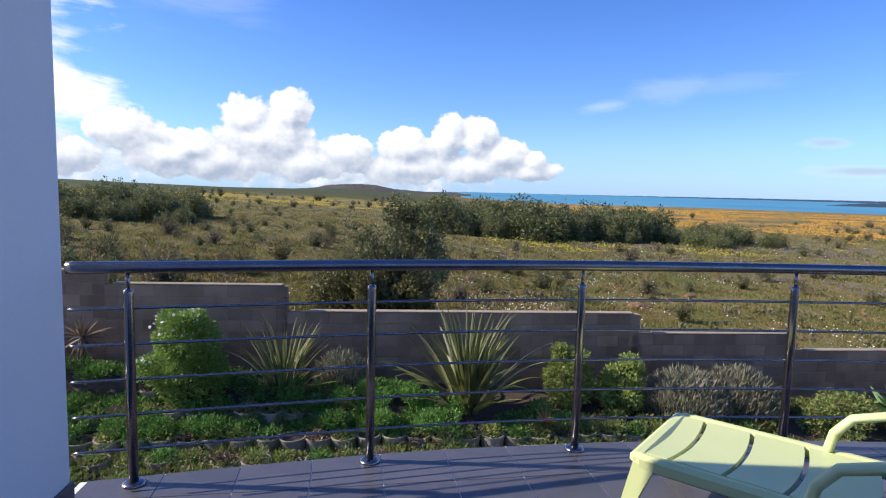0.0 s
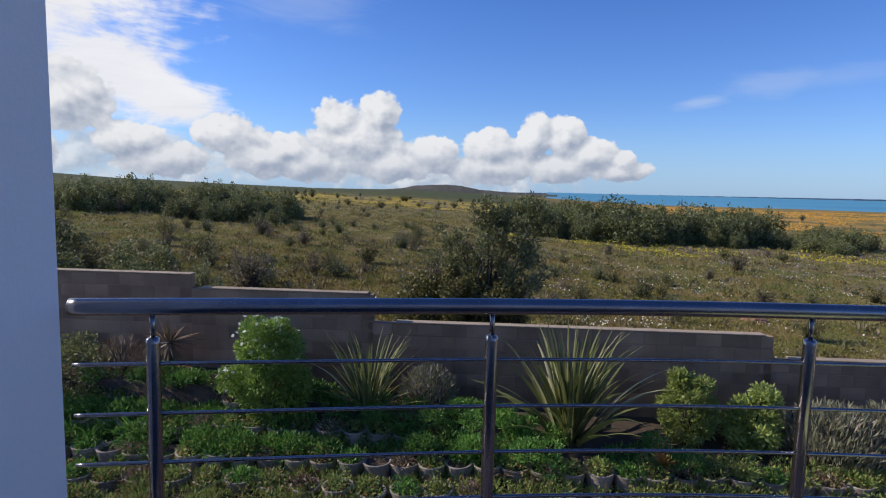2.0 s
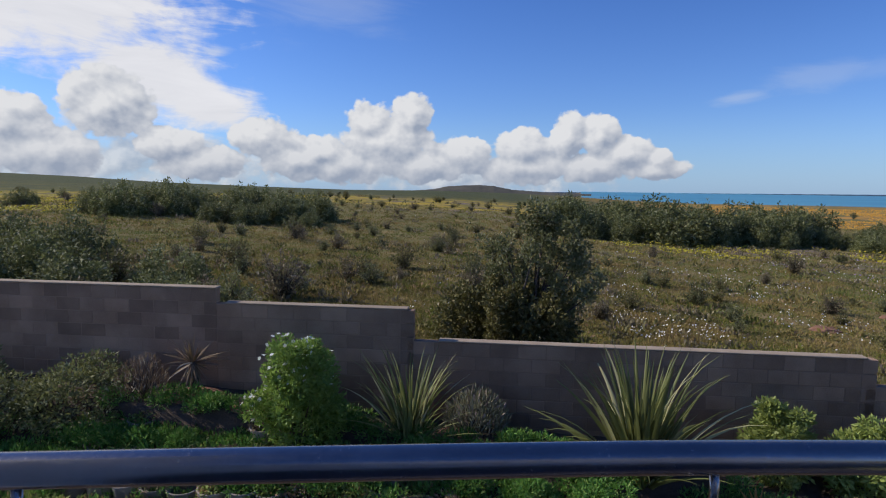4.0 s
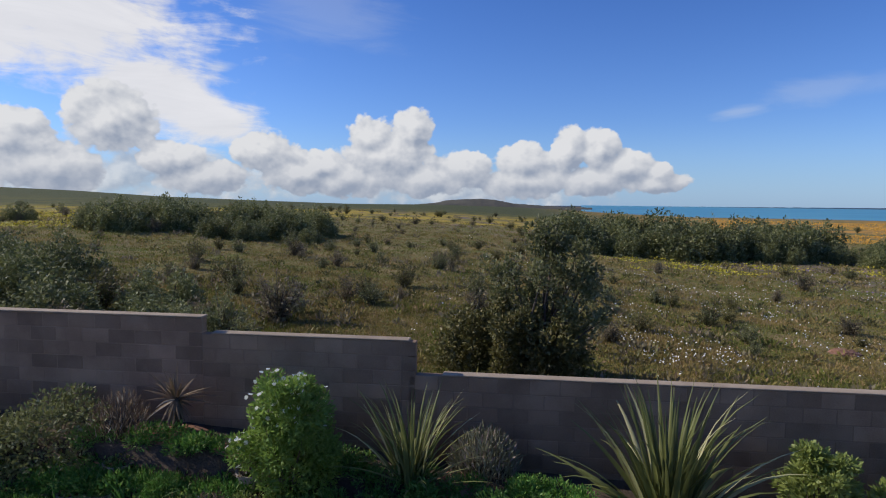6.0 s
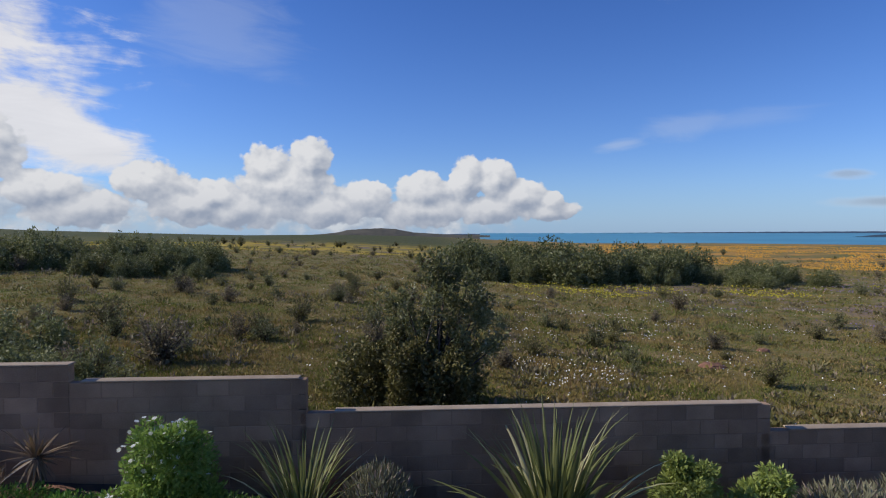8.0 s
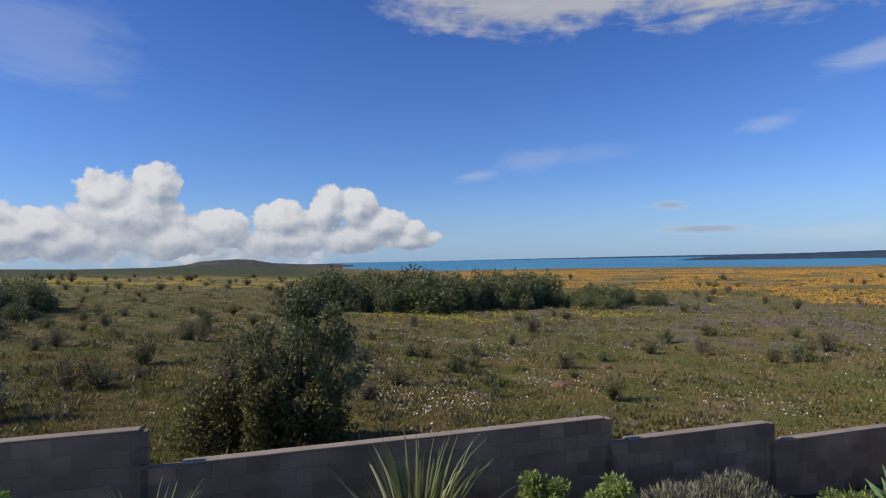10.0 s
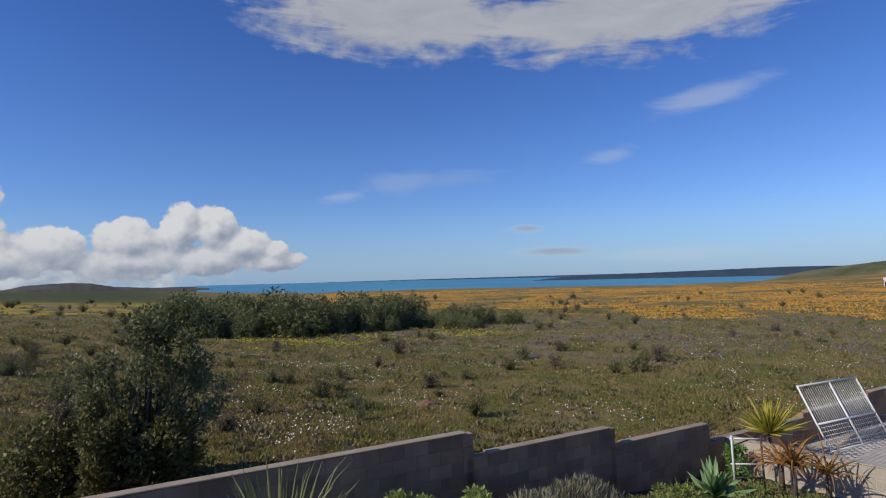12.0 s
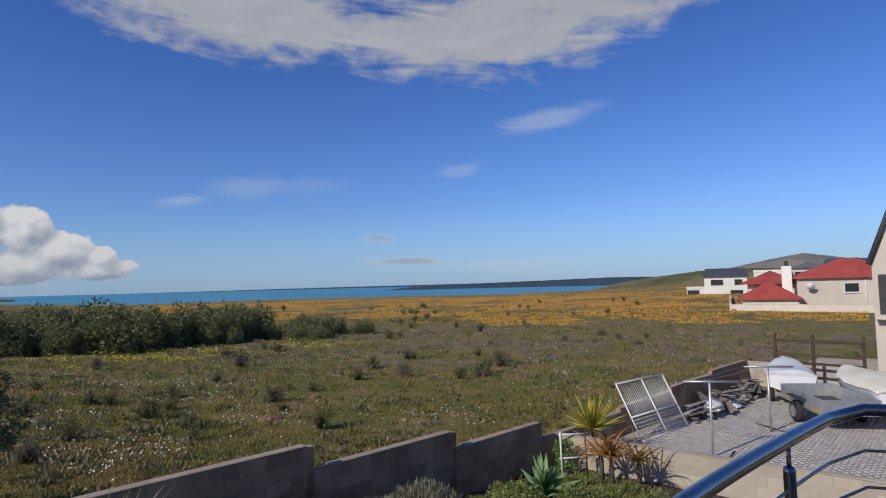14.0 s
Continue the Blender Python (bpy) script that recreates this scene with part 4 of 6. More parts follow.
spiky("lavender_shrub", "grey twiggy lavender shrub against the block wall", -0.25, 10.0, 0.75, 0.85, 2600, 0.11, LAVENDER, 21)
spiky("lavender_shrub", "wide silvery lavender shrub under the wall", 5.5, 9.35, 0.92, 1.4, 5500, 0.13, LAVENDER, 22)
spiky("lavender_shrub", "wide silvery lavender shrub under the wall", 6.45, 9.45, 0.95, 1.4, 5500, 0.13, LAVENDER, 23)
leafy("leafy_shrub", "bright green leafy shrub in front of the wall", 3.55, 9.55, 1.15, 1.0, 5500, 0.075, BRIGHT_LEAF, 24)
leafy("leafy_shrub", "bright green leafy shrub in front of the wall", 4.45, 9.5, 1.0, 1.0, 5000, 0.075, BRIGHT_LEAF, 25)
leafy("weedy_shrub", "olive green shrub with feathery shoots by the wall", -5.9, 9.5, 1.2, 1.7, 7000, 0.06, SHRUB, 26)
leafy("weedy_shrub", "olive green shrub with feathery shoots by the wall", -7.5, 9.4, 1.25, 1.8, 6000, 0.07, SHRUB, 27)
leafy("weedy_shrub", "low weedy shrub growing in the tiered bed", 7.9, 8.9, 0.6, 1.3, 4500, 0.06, LIGHT_MAT_LEAF, 28)
leafy("weedy_shrub", "low weedy shrub growing in the tiered bed", 9.0, 8.3, 0.55, 1.4, 4500, 0.06, LIGHT_MAT_LEAF, 29)
spiky("dry_weeds", "thin dry flowering weeds beside the wall", -4.95, 9.7, 0.75, 0.7, 600, 0.09, DRY, 30)


def dead_aloe(x, y):
    r = np.random.default_rng(33)
    ob = thing("withered_aloe", "withered spiky aloe on a short dry stem", "plant", m=at_garden(x, y))
    part("stem", tubed([(0, 0, 0), (0.03, 0, 0.3), (0.0, 0.02, 0.55)], [0.07, 0.055, 0.05], 7), BARK, ob)
    part("leaves", strap_mesh("leaves", 26, 0.55, 0.05, (10, 95), 30, DRY, r, 0.04, 5, 0.6, origin=(0, 0, 0.52)), None, ob)
    part("dead_skirt", strap_mesh("dead_skirt", 26, 0.4, 0.045, (110, 165), 20, DRY, r, 0.05, 4, 0.6, origin=(0, 0, 0.5)), None, ob, "hanging dead leaves")


dead_aloe(-4.35, 9.95)
for x, y, s in ((-5.3, 9.0, 0.62), (-4.35, 8.98, 0.66), (-4.9, 8.85, 0.5)):
    ob = thing("strap_leaf_clump", "arching clump of dark green strap leaves", "plant", "strap leaf clumps", m=at_garden(x, y))
    part("leaves", strap_mesh("leaves", 60, s, 0.025, (10, 60), 85, MAT_LEAF, np.random.default_rng(int(x * -100)), 0.08, 6, 0.4), None, ob)

# red earth banks under the wall
for x, y, w, h in ((-4.4, 9.95, 1.1, 0.12), (-0.55, 9.75, 0.6, 0.14), (-3.4, 9.9, 0.9, 0.1)):
    bm = bmesh.new()
    bmesh.ops.create_icosphere(bm, subdivisions=3, radius=1.0)
    for v in bm.verts:
        v.co = Vector((v.co.x * w / 2, v.co.y * 0.34, v.co.z * h)) * (1 + 0.12 * noise.noise(v.co * 3.1 + Vector((x, 0, 0))))
    tagged(part("earth_mound", bm, RED_EARTH, m=at_garden(x, y)), "bare reddish earth mound below the wall", "earth")


def planter_mesh():
    """A round-fronted cement planter block, hollow, with a rolled rim."""
    bm = bmesh.new()
    prof = ((0.17, 0.0), (0.185, 0.12), (0.2, 0.2), (0.205, 0.215), (0.19, 0.22), (0.165, 0.21), (0.155, 0.14), (0.15, 0.1))
    k = 20
    rings = [[bm.verts.new((math.cos(2 * math.pi * i / k) * r, math.sin(2 * math.pi * i / k) * r * 0.92, z)) for i in range(k)] for r, z in prof]
    for a, b in zip(rings, rings[1:]):
        for i in range(k):
            bm.faces.new((a[i], a[(i + 1) % k], b[(i + 1) % k], b[i])).smooth = True
    return done(bm, "shell", POT)


PLANTER = planter_mesh()
soil_disc = bmesh.new()
bmesh.ops.create_circle(soil_disc, cap_ends=True, radius=0.158, segments=14)
for v in soil_disc.verts:
    v.co.z = 0.165
SOIL_DISC = done(soil_disc, "soil", SOIL)
tuft_r = np.random.default_rng(71)
TUFTS = []
for k in range(5):
    shape = [((tuft_r.uniform(-0.1, 0.1), tuft_r.uniform(-0.1, 0.1), 0.19 + 0.05 * tuft_r.random()), (0.14, 0.14, 0.09)) for _ in range(6)]
    TUFTS.append(crown_mesh("greenery", shape, 480, 0.055, (LIGHT_MAT_LEAF, MAT_LEAF, LIGHT_MAT_LEAF, DRY, LIGHT_MAT_LEAF)[k], tuft_r, 0.4))


def planter(x, y, z, k):
    ob = thing("planter_block", "round cement planter block filled with low greenery", "planter", "planter blocks", m=Matrix.Translation((x, y, z)) @ Matrix.Rotation(tuft_r.uniform(0, 6), 4, "Z") @ Matrix.Rotation(tuft_r.normal() * 0.03, 4, "X"))
    part("shell", PLANTER, None, ob)
    part("soil", SOIL_DISC, None, ob)
    if tuft_r.random() < 0.96:
        part("greenery", TUFTS[k % 5], None, ob)


k = 0
for y, z, x0, x1 in ((8.62, -2.47, -5.2, 6.2), (9.12, -2.27, -5.6, 0.2), (9.5, -2.06, -3.1, -2.6), (9.48, -2.06, -5.6, -4.7)):
    x = x0
    while x < x1:
        planter(x, y + 0.03 * math.sin(x * 2.1), z + 0.012 * math.sin(x * 3.7), k)
        k += 1
        x += 0.365
for k, (x, z) in enumerate([(-5.0 + 0.42 * q, -2.56 + 0.02 * math.sin(q * 2.3)) for q in range(14)]):
    planter(x, 8.08 + 0.05 * math.sin(x * 1.7), z, k)
stone_r = np.random.default_rng(19)
for k in range(46):
    bm = bmesh.new()
    bmesh.ops.create_icosphere(bm, subdivisions=2, radius=1.0)
    w = stone_r.uniform(0.04, 0.11)
    for v in bm.verts:
        v.co = Vector((v.co.x * w, v.co.y * w * 0.8, v.co.z * w * 0.55)) * (1 + 0.3 * noise.noise(v.co * 1.7 + Vector((k, 0, 0))))
    x, y = stone_r.uniform(-4.5, 2.6), stone_r.uniform(7.4, 8.4)
    tagged(part("stone", bm, PALE, m=at_garden(x, y, stone_r.uniform(0, 6), 0.0)), "small pale stone lying among the planters", "stone", "garden stones")


def groundcover(name, label, x, y, w, d, h, count, mat, seed, size=0.055):
    r = np.random.default_rng(seed)
    ob = thing(name, label, "plant", "groundcover", m=at_garden(x, y))
    shape = []
    for _ in range(int(10 + w * d * 14)):
        px, py = r.uniform(-w / 2, w / 2), r.uniform(-d / 2, d / 2)
        rad = r.uniform(0.12, 0.22)
        shape.append(((px, py, garden(x + px, y + py) - garden(x, y) + h * r.uniform(0.1, 0.7)), (rad, rad, rad * 0.6)))
    part("leaves", crown_mesh("leaves", shape, count, size, mat, r, 0.3, 0.8), None, ob)


GC = "dense mat of dark green groundcover spilling over the planters"
for i, (x, y, w, d, h, c) in enumerate(((-3.9, 9.35, 2.4, 0.9, 0.24, 12000), (-2.6, 8.95, 1.6, 0.6, 0.22, 7000), (-5.9, 8.9, 1.5, 1.0, 0.26, 7000), (-0.2, 9.2, 1.5, 0.9, 0.36, 9000), (0.95, 9.05, 1.5, 1.0, 0.42, 12000), (-1.3, 9.2, 1.2, 0.7, 0.2, 4500), (2.8, 8.95, 1.3, 0.5, 0.2, 4500), (-7.3, 9.0, 1.8, 1.0, 0.3, 6000), (0.2, 8.72, 0.8, 0.4, 0.2, 3000), (-4.7, 8.85, 2.2, 0.9, 0.3, 9500), (-3.4, 8.8, 1.6, 0.6, 0.26, 6500), (-6.6, 8.5, 2.0, 1.0, 0.3, 7500), (-2.0, 9.65, 1.1, 0.5, 0.25, 3500), (-1.9, 8.8, 0.9, 0.4, 0.25, 3000), (-3.9, 9.55, 1.8, 0.5, 0.22, 5500), (-5.2, 9.4, 1.4, 0.6, 0.26, 5500))):
    groundcover("groundcover_plant", GC, x, y, w, d, h, c, MAT_LEAF, 200 + i)
GL = "low yellowish green groundcover over the soil"
for i, (x, y, w, d, h, c) in enumerate(((-3.2, 8.25, 3.6, 0.5, 0.1, 8000), (-0.6, 8.3, 2.4, 0.5, 0.1, 6000), (1.9, 8.35, 2.6, 0.5, 0.14, 6000), (4.6, 8.6, 2.6, 0.9, 0.22, 9000), (6.6, 8.5, 2.0, 0.9, 0.25, 7000), (-2.1, 8.9, 2.6, 0.2, 0.1, 3500), (3.3, 8.6, 1.2, 0.5, 0.22, 4000), (8.8, 9.4, 2.8, 1.0, 0.3, 8000), (10.0, 8.4, 1.6, 2.2, 0.3, 9000), (8.6, 7.4, 2.6, 1.6, 0.25, 7000), (-3.6, 7.75, 2.6, 0.5, 0.14, 7000), (-1.4, 7.8, 1.6, 0.4, 0.12, 4000), (-4.9, 7.9, 1.4, 0.6, 0.2, 4500), (0.4, 8.05, 1.2, 0.3, 0.1, 2500))):
    groundcover("groundcover_plant", GL, x, y, w, d, h, c, LIGHT_MAT_LEAF, 300 + i)


def rosette(name, label, x, y, z, count, length, width, lean, droop, mat, seed, stem=0.0, parent=None):
    r = np.random.default_rng(seed)
    ob = thing(name, label, "plant", m=Matrix.Translation((x, y, z)))
    if stem:
        part("stem", tubed([(0, 0, -0.02), (0.02, 0.01, stem * 0.5), (0, 0, stem)], [0.06, 0.05, 0.045], 7), BARK, ob)
    part("leaves", strap_mesh("leaves", count, length, width, lean, droop, mat, r, 0.03, 6, 0.7, 1.8, (0, 0, stem)), None, ob)
    return ob


rosette("aloe", "small orange-tinged aloe rosette among the planters", 2.95, 8.68, garden(2.95, 8.68) + 0.1, 26, 0.3, 0.035, (15, 80), 30, ALOE_RED, 51)
rosette("aloe", "small dry brown aloe rosette among the planters", 0.85, 8.5, garden(0.85, 8.5) + 0.12, 22, 0.24, 0.03, (20, 90), 80, DRY, 52)
rosette("aloe", "small dry brown aloe rosette among the planters", 1.25, 8.5, garden(1.25, 8.5) + 0.12, 22, 0.24, 0.03, (20, 90), 80, DRY, 53)
rosette("agave", "pale green agave rosette with broad pointed leaves", 9.0, 9.0, -2.45, 36, 0.72, 0.19, (8, 62), 22, AGAVE, 54, 0.22)
rosette("succulent", "yellow-tipped upright succulent beside the agave", 8.55, 9.25, -2.45, 22, 0.6, 0.05, (2, 28), 10, YUCCA, 55)
for x, y, s, c in ((10.45, 8.5, 0.72, 48), (10.75, 8.9, 0.6, 40), (10.95, 8.2, 0.55, 40)):
    rosette("aloe_tree", "orange-red aloe with drooping leaves on a bare stem", x, y, -2.5, c, 0.8, 0.042, (8, 80), 165, ALOE_RED, int(x * 100), s)
rosette("yucca", "yellow-green spiky yucca on a short trunk behind the wall", 12.15, 9.95, YARD_Z, 120, 0.85, 0.055, (5, 80), 8, YUCCA, 58, 0.6)


# ---- sun lounger ----
def sun_lounger():
    # local x runs from the foot end to the head, y across
    m = Matrix(((0.72, 0.694, 0, 1.80), (-0.694, 0.72, 0, 2.83), (0, 0, 0.72, 0.0), (0, 0, 0, 1)))
    ob = thing("sun_lounger", "lime green moulded plastic sun lounger on the tiles", "lounger", m=m)
    half = 0.305

    def panel(x0, x1, bulge=0.02, sides=10):
        """A curved slat: its edges bow towards the head."""
        bm = bmesh.new()
        rows = []
        for top in (1, 0):
            for q in (0, 1):
                row = []
                for i in range(sides + 1):
                    y = -half + 0.03 + (2 * half - 0.06) * i / sides
                    bow = 0.025 * (1 - (2 * i / sides - 1) ** 2)
                    z = 0.345 - 0.012 * (1 - (2 * i / sides - 1) ** 2) - (0.03 if not top else 0.0)
                    row.append(bm.verts.new(((x0 if q == 0 else x1) + bow, y, z)))
                rows.append(row)
        a, b, c, d = rows
        for p, q in ((a, b), (d, c), (c, a), (b, d)):
            for i in range(sides):
                bm.faces.new((p[i], q[i], q[i + 1], p[i + 1]))
        bm.faces.new((a[0], c[0], d[0], b[0]))
        bm.faces.new((a[-1], b[-1], d[-1], c[-1]))
        bmesh.ops.recalc_face_normals(bm, faces=bm.faces)
        return bm

    for x0, x1 in ((0.02, 0.12), (0.14, 0.33), (0.35, 0.55), (0.57, 0.82)):
        part("slat", panel(x0, x1), PLASTIC, ob)
    frame_bm = bmesh.new()
    for s in (-1, 1):
        box(frame_bm, (0.0, s * half - 0.032, 0.255), (1.75, s * half + 0.032, 0.352), 0.022)
    box(frame_bm, (-0.03, -half - 0.02, 0.27), (0.05, half + 0.02, 0.35), 0.024)
    box(frame_bm, (1.70, -half, 0.265), (1.76, half, 0.33), 0.02)
    part("frame", frame_bm, PLASTIC, ob)
    for x in (0.03, 1.5):
        for s in (-1, 1):
            bm = bmesh.new()
            top, low = [], []
            for dx, dy in ((-0.035, -0.03), (0.06, -0.03), (0.06, 0.03), (-0.035, 0.03)):
                top.append(bm.verts.new((x + dx, s * half + dy, 0.30)))
                low.append(bm.verts.new((x - 0.06 + dx * 0.55, s * (half + 0.03) + dy * 0.8, 0.0)))
            for i in range(4):
                bm.faces.new((low[i], low[(i + 1) % 4], top[(i + 1) % 4], top[i]))
            bm.faces.new(list(reversed(low)))
            bm.faces.new(top)
            bmesh.ops.recalc_face_normals(bm, faces=bm.faces)
            part("leg", bm, PLASTIC, ob)
    back = boxed((0, -half + 0.035, -0.02), (0.72, half - 0.035, 0.015), 0.012)
    back = part("backrest", back, PLASTIC, ob, m=Matrix.Translation((0.88, 0, 0.34)) @ Matrix.Rotation(radians(-12), 4, "Y"))
    for k in range(3):
        part("back_rib", boxed((0.1 + k * 0.2, -half + 0.08, 0.016), (0.24 + k * 0.2, half - 0.08, 0.024), 0.003), PLASTIC, back)
    for s in (-1, 1):
        bm = bmesh.new()
        path = [(0.64, 0.33), (0.66, 0.46), (0.72, 0.57), (0.84, 0.63), (0.98, 0.64), (1.10, 0.60), (1.17, 0.50), (1.20, 0.33)]
        rings = []
        for i, (x, z) in enumerate(path):
            x2, z2 = path[min(i + 1, len(path) - 1)]
            x1, z1 = path[max(i - 1, 0)]
            t = Vector((x2 - x1, 0, z2 - z1)).normalized()
            nrm = Vector((-t.z, 0, t.x))
            rings.append([bm.verts.new(Vector((x, s * (half + 0.005), z)) + nrm * a + Vector((0, b, 0))) for a, b in ((0.018, -0.032), (0.026, 0.0), (0.018, 0.032), (-0.016, 0.03), (-0.016, -0.03))])
        for a, b in zip(rings, rings[1:]):
            for i in range(5):
                bm.faces.new((a[i], a[(i + 1) % 5], b[(i + 1) % 5], b[i])).smooth = True
        bmesh.ops.recalc_face_normals(bm, faces=bm.faces)
        part("armrest", bm, PLASTIC, ob)


sun_lounger()


# ---- the yard next door ----
RUST = surface("brown_steel", (0.05, 0.034, 0.024), (0.10, 0.068, 0.048), 0.7, metal=0.3, scale=6, fine=60, bump=0.2)
GALV = surface("galvanised_steel", (0.42, 0.43, 0.44), (0.58, 0.58, 0.58), 0.45, metal=0.7, scale=5, fine=50, bump=0.05)
WHITE_STEEL = surface("white_painted_steel", (0.62, 0.62, 0.60), (0.75, 0.74, 0.72), 0.5, scale=6, fine=60, bump=0.05)
DARK_STEEL = surface("dark_painted_steel", (0.03, 0.03, 0.03), (0.06, 0.055, 0.05), 0.6, scale=6, fine=60, bump=0.05)
RUBBER = surface("black_rubber", (0.018, 0.018, 0.018), (0.035, 0.035, 0.034), 0.85, scale=9, fine=80, bump=0.2)
CANVAS = surface("cream_canvas", (0.62, 0.58, 0.47), (0.74, 0.70, 0.60), 0.9, scale=4, fine=40, bump=0.25)
HULL = surface("white_hull", (0.66, 0.67, 0.67), (0.78, 0.78, 0.77), 0.4, scale=2, fine=40, bump=0.02)
TIMBER = surface("grey_timber", (0.13, 0.115, 0.10), (0.33, 0.29, 0.25), 0.9, scale=5, fine=70, bump=0.4, spread=0.35)
SLATE = surface("dark_slate", (0.045, 0.05, 0.065), (0.09, 0.095, 0.115), 0.6, scale=0.8, fine=6, bump=0.1)
RED_ROOF = surface("red_roof_tiles", (0.28, 0.045, 0.035), (0.40, 0.08, 0.06), 0.75, scale=0.5, fine=5, bump=0.3)
HOUSE_WALL = surface("beige_house_plaster", (0.56, 0.49, 0.41), (0.66, 0.59, 0.50), 0.9, scale=0.4, fine=6, bump=0.05)
WHITE_HOUSE = surface("white_house_plaster", (0.68, 0.65, 0.60), (0.78, 0.75, 0.70), 0.9, scale=0.4, fine=6, bump=0.05)
GLASS = surface("dark_window_glass", (0.02, 0.025, 0.03), (0.04, 0.045, 0.05), 0.15, scale=1, fine=8, bump=0.0, sheen=0.6)


def yard(x, y, turn=0.0, z=0.0):
    return Matrix.Translation((x, y, YARD_Z + z)) @ Matrix.Rotation(radians(turn), 4, "Z")


def metal_frame():
    ob = thing("metal_frame", "standing white and black tubular metal frame by the wall corner", "frame", m=Matrix.Translation((10.35, 9.55, -2.55)) @ Matrix.Rotation(radians(-38), 4, "Z"))
    for x, mat in ((0.0, WHITE_STEEL), (0.52, DARK_STEEL)):
        part("upright", tubed([(x, 0, 0), (x - 0.03, 0, 1.08)], 0.02, 8), mat, ob)
    for z, mat in ((1.02, WHITE_STEEL), (0.55, WHITE_STEEL), (0.3, DARK_STEEL)):
        part("crossbar", tubed([(-0.06, 0.012, z), (0.54, 0.012, z)], 0.015, 8), mat, ob)
    part("brace", tubed([(0.0, -0.02, 0.9), (0.5, 0.25, 1.0)], 0.014, 8), DARK_STEEL, ob)


metal_frame()


def leaning_gate():
    ob = thing("steel_gate", "white barred steel gate leaning against the yard wall", "gate", m=yard(15.0, 9.55, -4) @ Matrix.Rotation(radians(-28), 4, "X"))
    w, h = 2.25, 1.5
    for z in (0.02, 0.62, h):
        part("rail", tubed([(-w / 2, 0, z), (w / 2, 0, z)], 0.022, 8), WHITE_STEEL, ob)
    for x in (-w / 2, 0.05, w / 2):
        part("stile", tubed([(x, 0, 0), (x, 0, h + 0.02)], 0.02, 8), WHITE_STEEL, ob)
    shared = done(tubed([(0, 0, 0), (0, 0, h)], 0.008, 6), "bar", GALV)
    for k in range(28):
        part("bar", shared, None, ob, m=Matrix.Translation((-w / 2 + w * (k + 0.5) / 28, 0.014, 0.0)))
    for k in range(6):
        part("wire", tubed([(-w / 2, -0.014, 0.08 + 0.09 * k), (w / 2, -0.014, 0.08 + 0.09 * k)], 0.005, 5), WHITE_STEEL, ob)


leaning_gate()
leafy("leafy_shrub", "small dark green shrub beside the yucca", 10.95, 9.9, 0.75, 0.5, 1500, 0.06, MAT_LEAF, 61)
for x, y in ((13.75, 7.9), (16.85, 7.65)):
    ob = thing("washing_line_post", "grey steel T-shaped washing line post", "post", "washing line posts", m=yard(x, y))
    part("pole", tubed([(0, 0, -0.02), (0, 0, 1.66)], 0.03, 8), GALV, ob)
    part("arm", tubed([(-0.35, 0.45, 1.66), (0.35, -0.5, 1.66)], 0.026, 8), GALV, ob)
for dy in (0.45, 0.15, -0.5):
    s = dy / 0.5
    pts = [(13.75 + 0.35 * (-s), 7.9 + dy, YARD_Z + 1.68), (15.3 - 0.35 * s, 7.78 + dy, YARD_Z + 1.63), (16.85 - 0.35 * s, 7.65 + dy, YARD_Z + 1.68)]
    tagged(part("washing_line", tubed(pts, 0.004, 4), GALV), "thin wire strung between the posts", "wire")
for x, y, t in ((13.95, 7.6, 10), (17.2, 7.75, 60)):
    tagged(part("steel_offcut", tubed([(-0.5, 0, 0.02), (0.5, 0, 0.02)], 0.02, 6), DARK_STEEL, m=yard(x, y, t)), "dark steel offcut lying on the paving", "bar")

pr = np.random.default_rng(91)
for k in range(74):
    far = pr.random()
    x, y = 16.9 + 5.6 * far + pr.normal() * 0.2, 9.55 + 0.25 * pr.normal() * (1 - far * 0.4) + 0.1 * far
    L = pr.uniform(0.6, 1.9)
    m = yard(x, min(y, 10.0), pr.uniform(-40, 40) + 8, 0.03 + 0.42 * pr.random() * math.exp(-((y - 9.7) / 0.4) ** 2)) @ Matrix.Rotation(radians(pr.uniform(-9, 9)), 4, "Y")
    bm = boxed((-L / 2, -pr.uniform(0.03, 0.09), 0), (L / 2, pr.uniform(0.03, 0.09), pr.uniform(0.02, 0.05)), 0.004)
    tagged(part("plank", bm, TIMBER, m=m), "weathered grey plank in a scrap heap by the wall", "plank", "scrap heap")


def cloth(name, label, x, y, z, w, d, h, seed, material):
    bm = bmesh.new()
    bmesh.ops.create_icosphere(bm, subdivisions=4, radius=1.0)
    for v in bm.verts:
        q = v.co.copy()
        f = 1 + 0.28 * noise.noise(q * 2.2 + Vector((seed, 0, 0))) + 0.1 * noise.noise(q * 6 + Vector((0, seed, 0)))
        v.co = Vector((q.x * w / 2 * f, q.y * d / 2 * f, max(-0.02, q.z * h * f)))
    return tagged(part(name, done(bm, name, material, True), None, m=yard(x, y, 20, z)), label, "sheet")


cloth("plastic_sheet", "crumpled white plastic sheet on the scrap heap", 17.9, 9.5, 0.22, 1.1, 0.6, 0.17, 3, HULL)
cloth("plastic_sheet", "crumpled white plastic sheet on the scrap heap", 19.2, 9.35, 0.08, 0.7, 0.4, 0.1, 5, HULL)


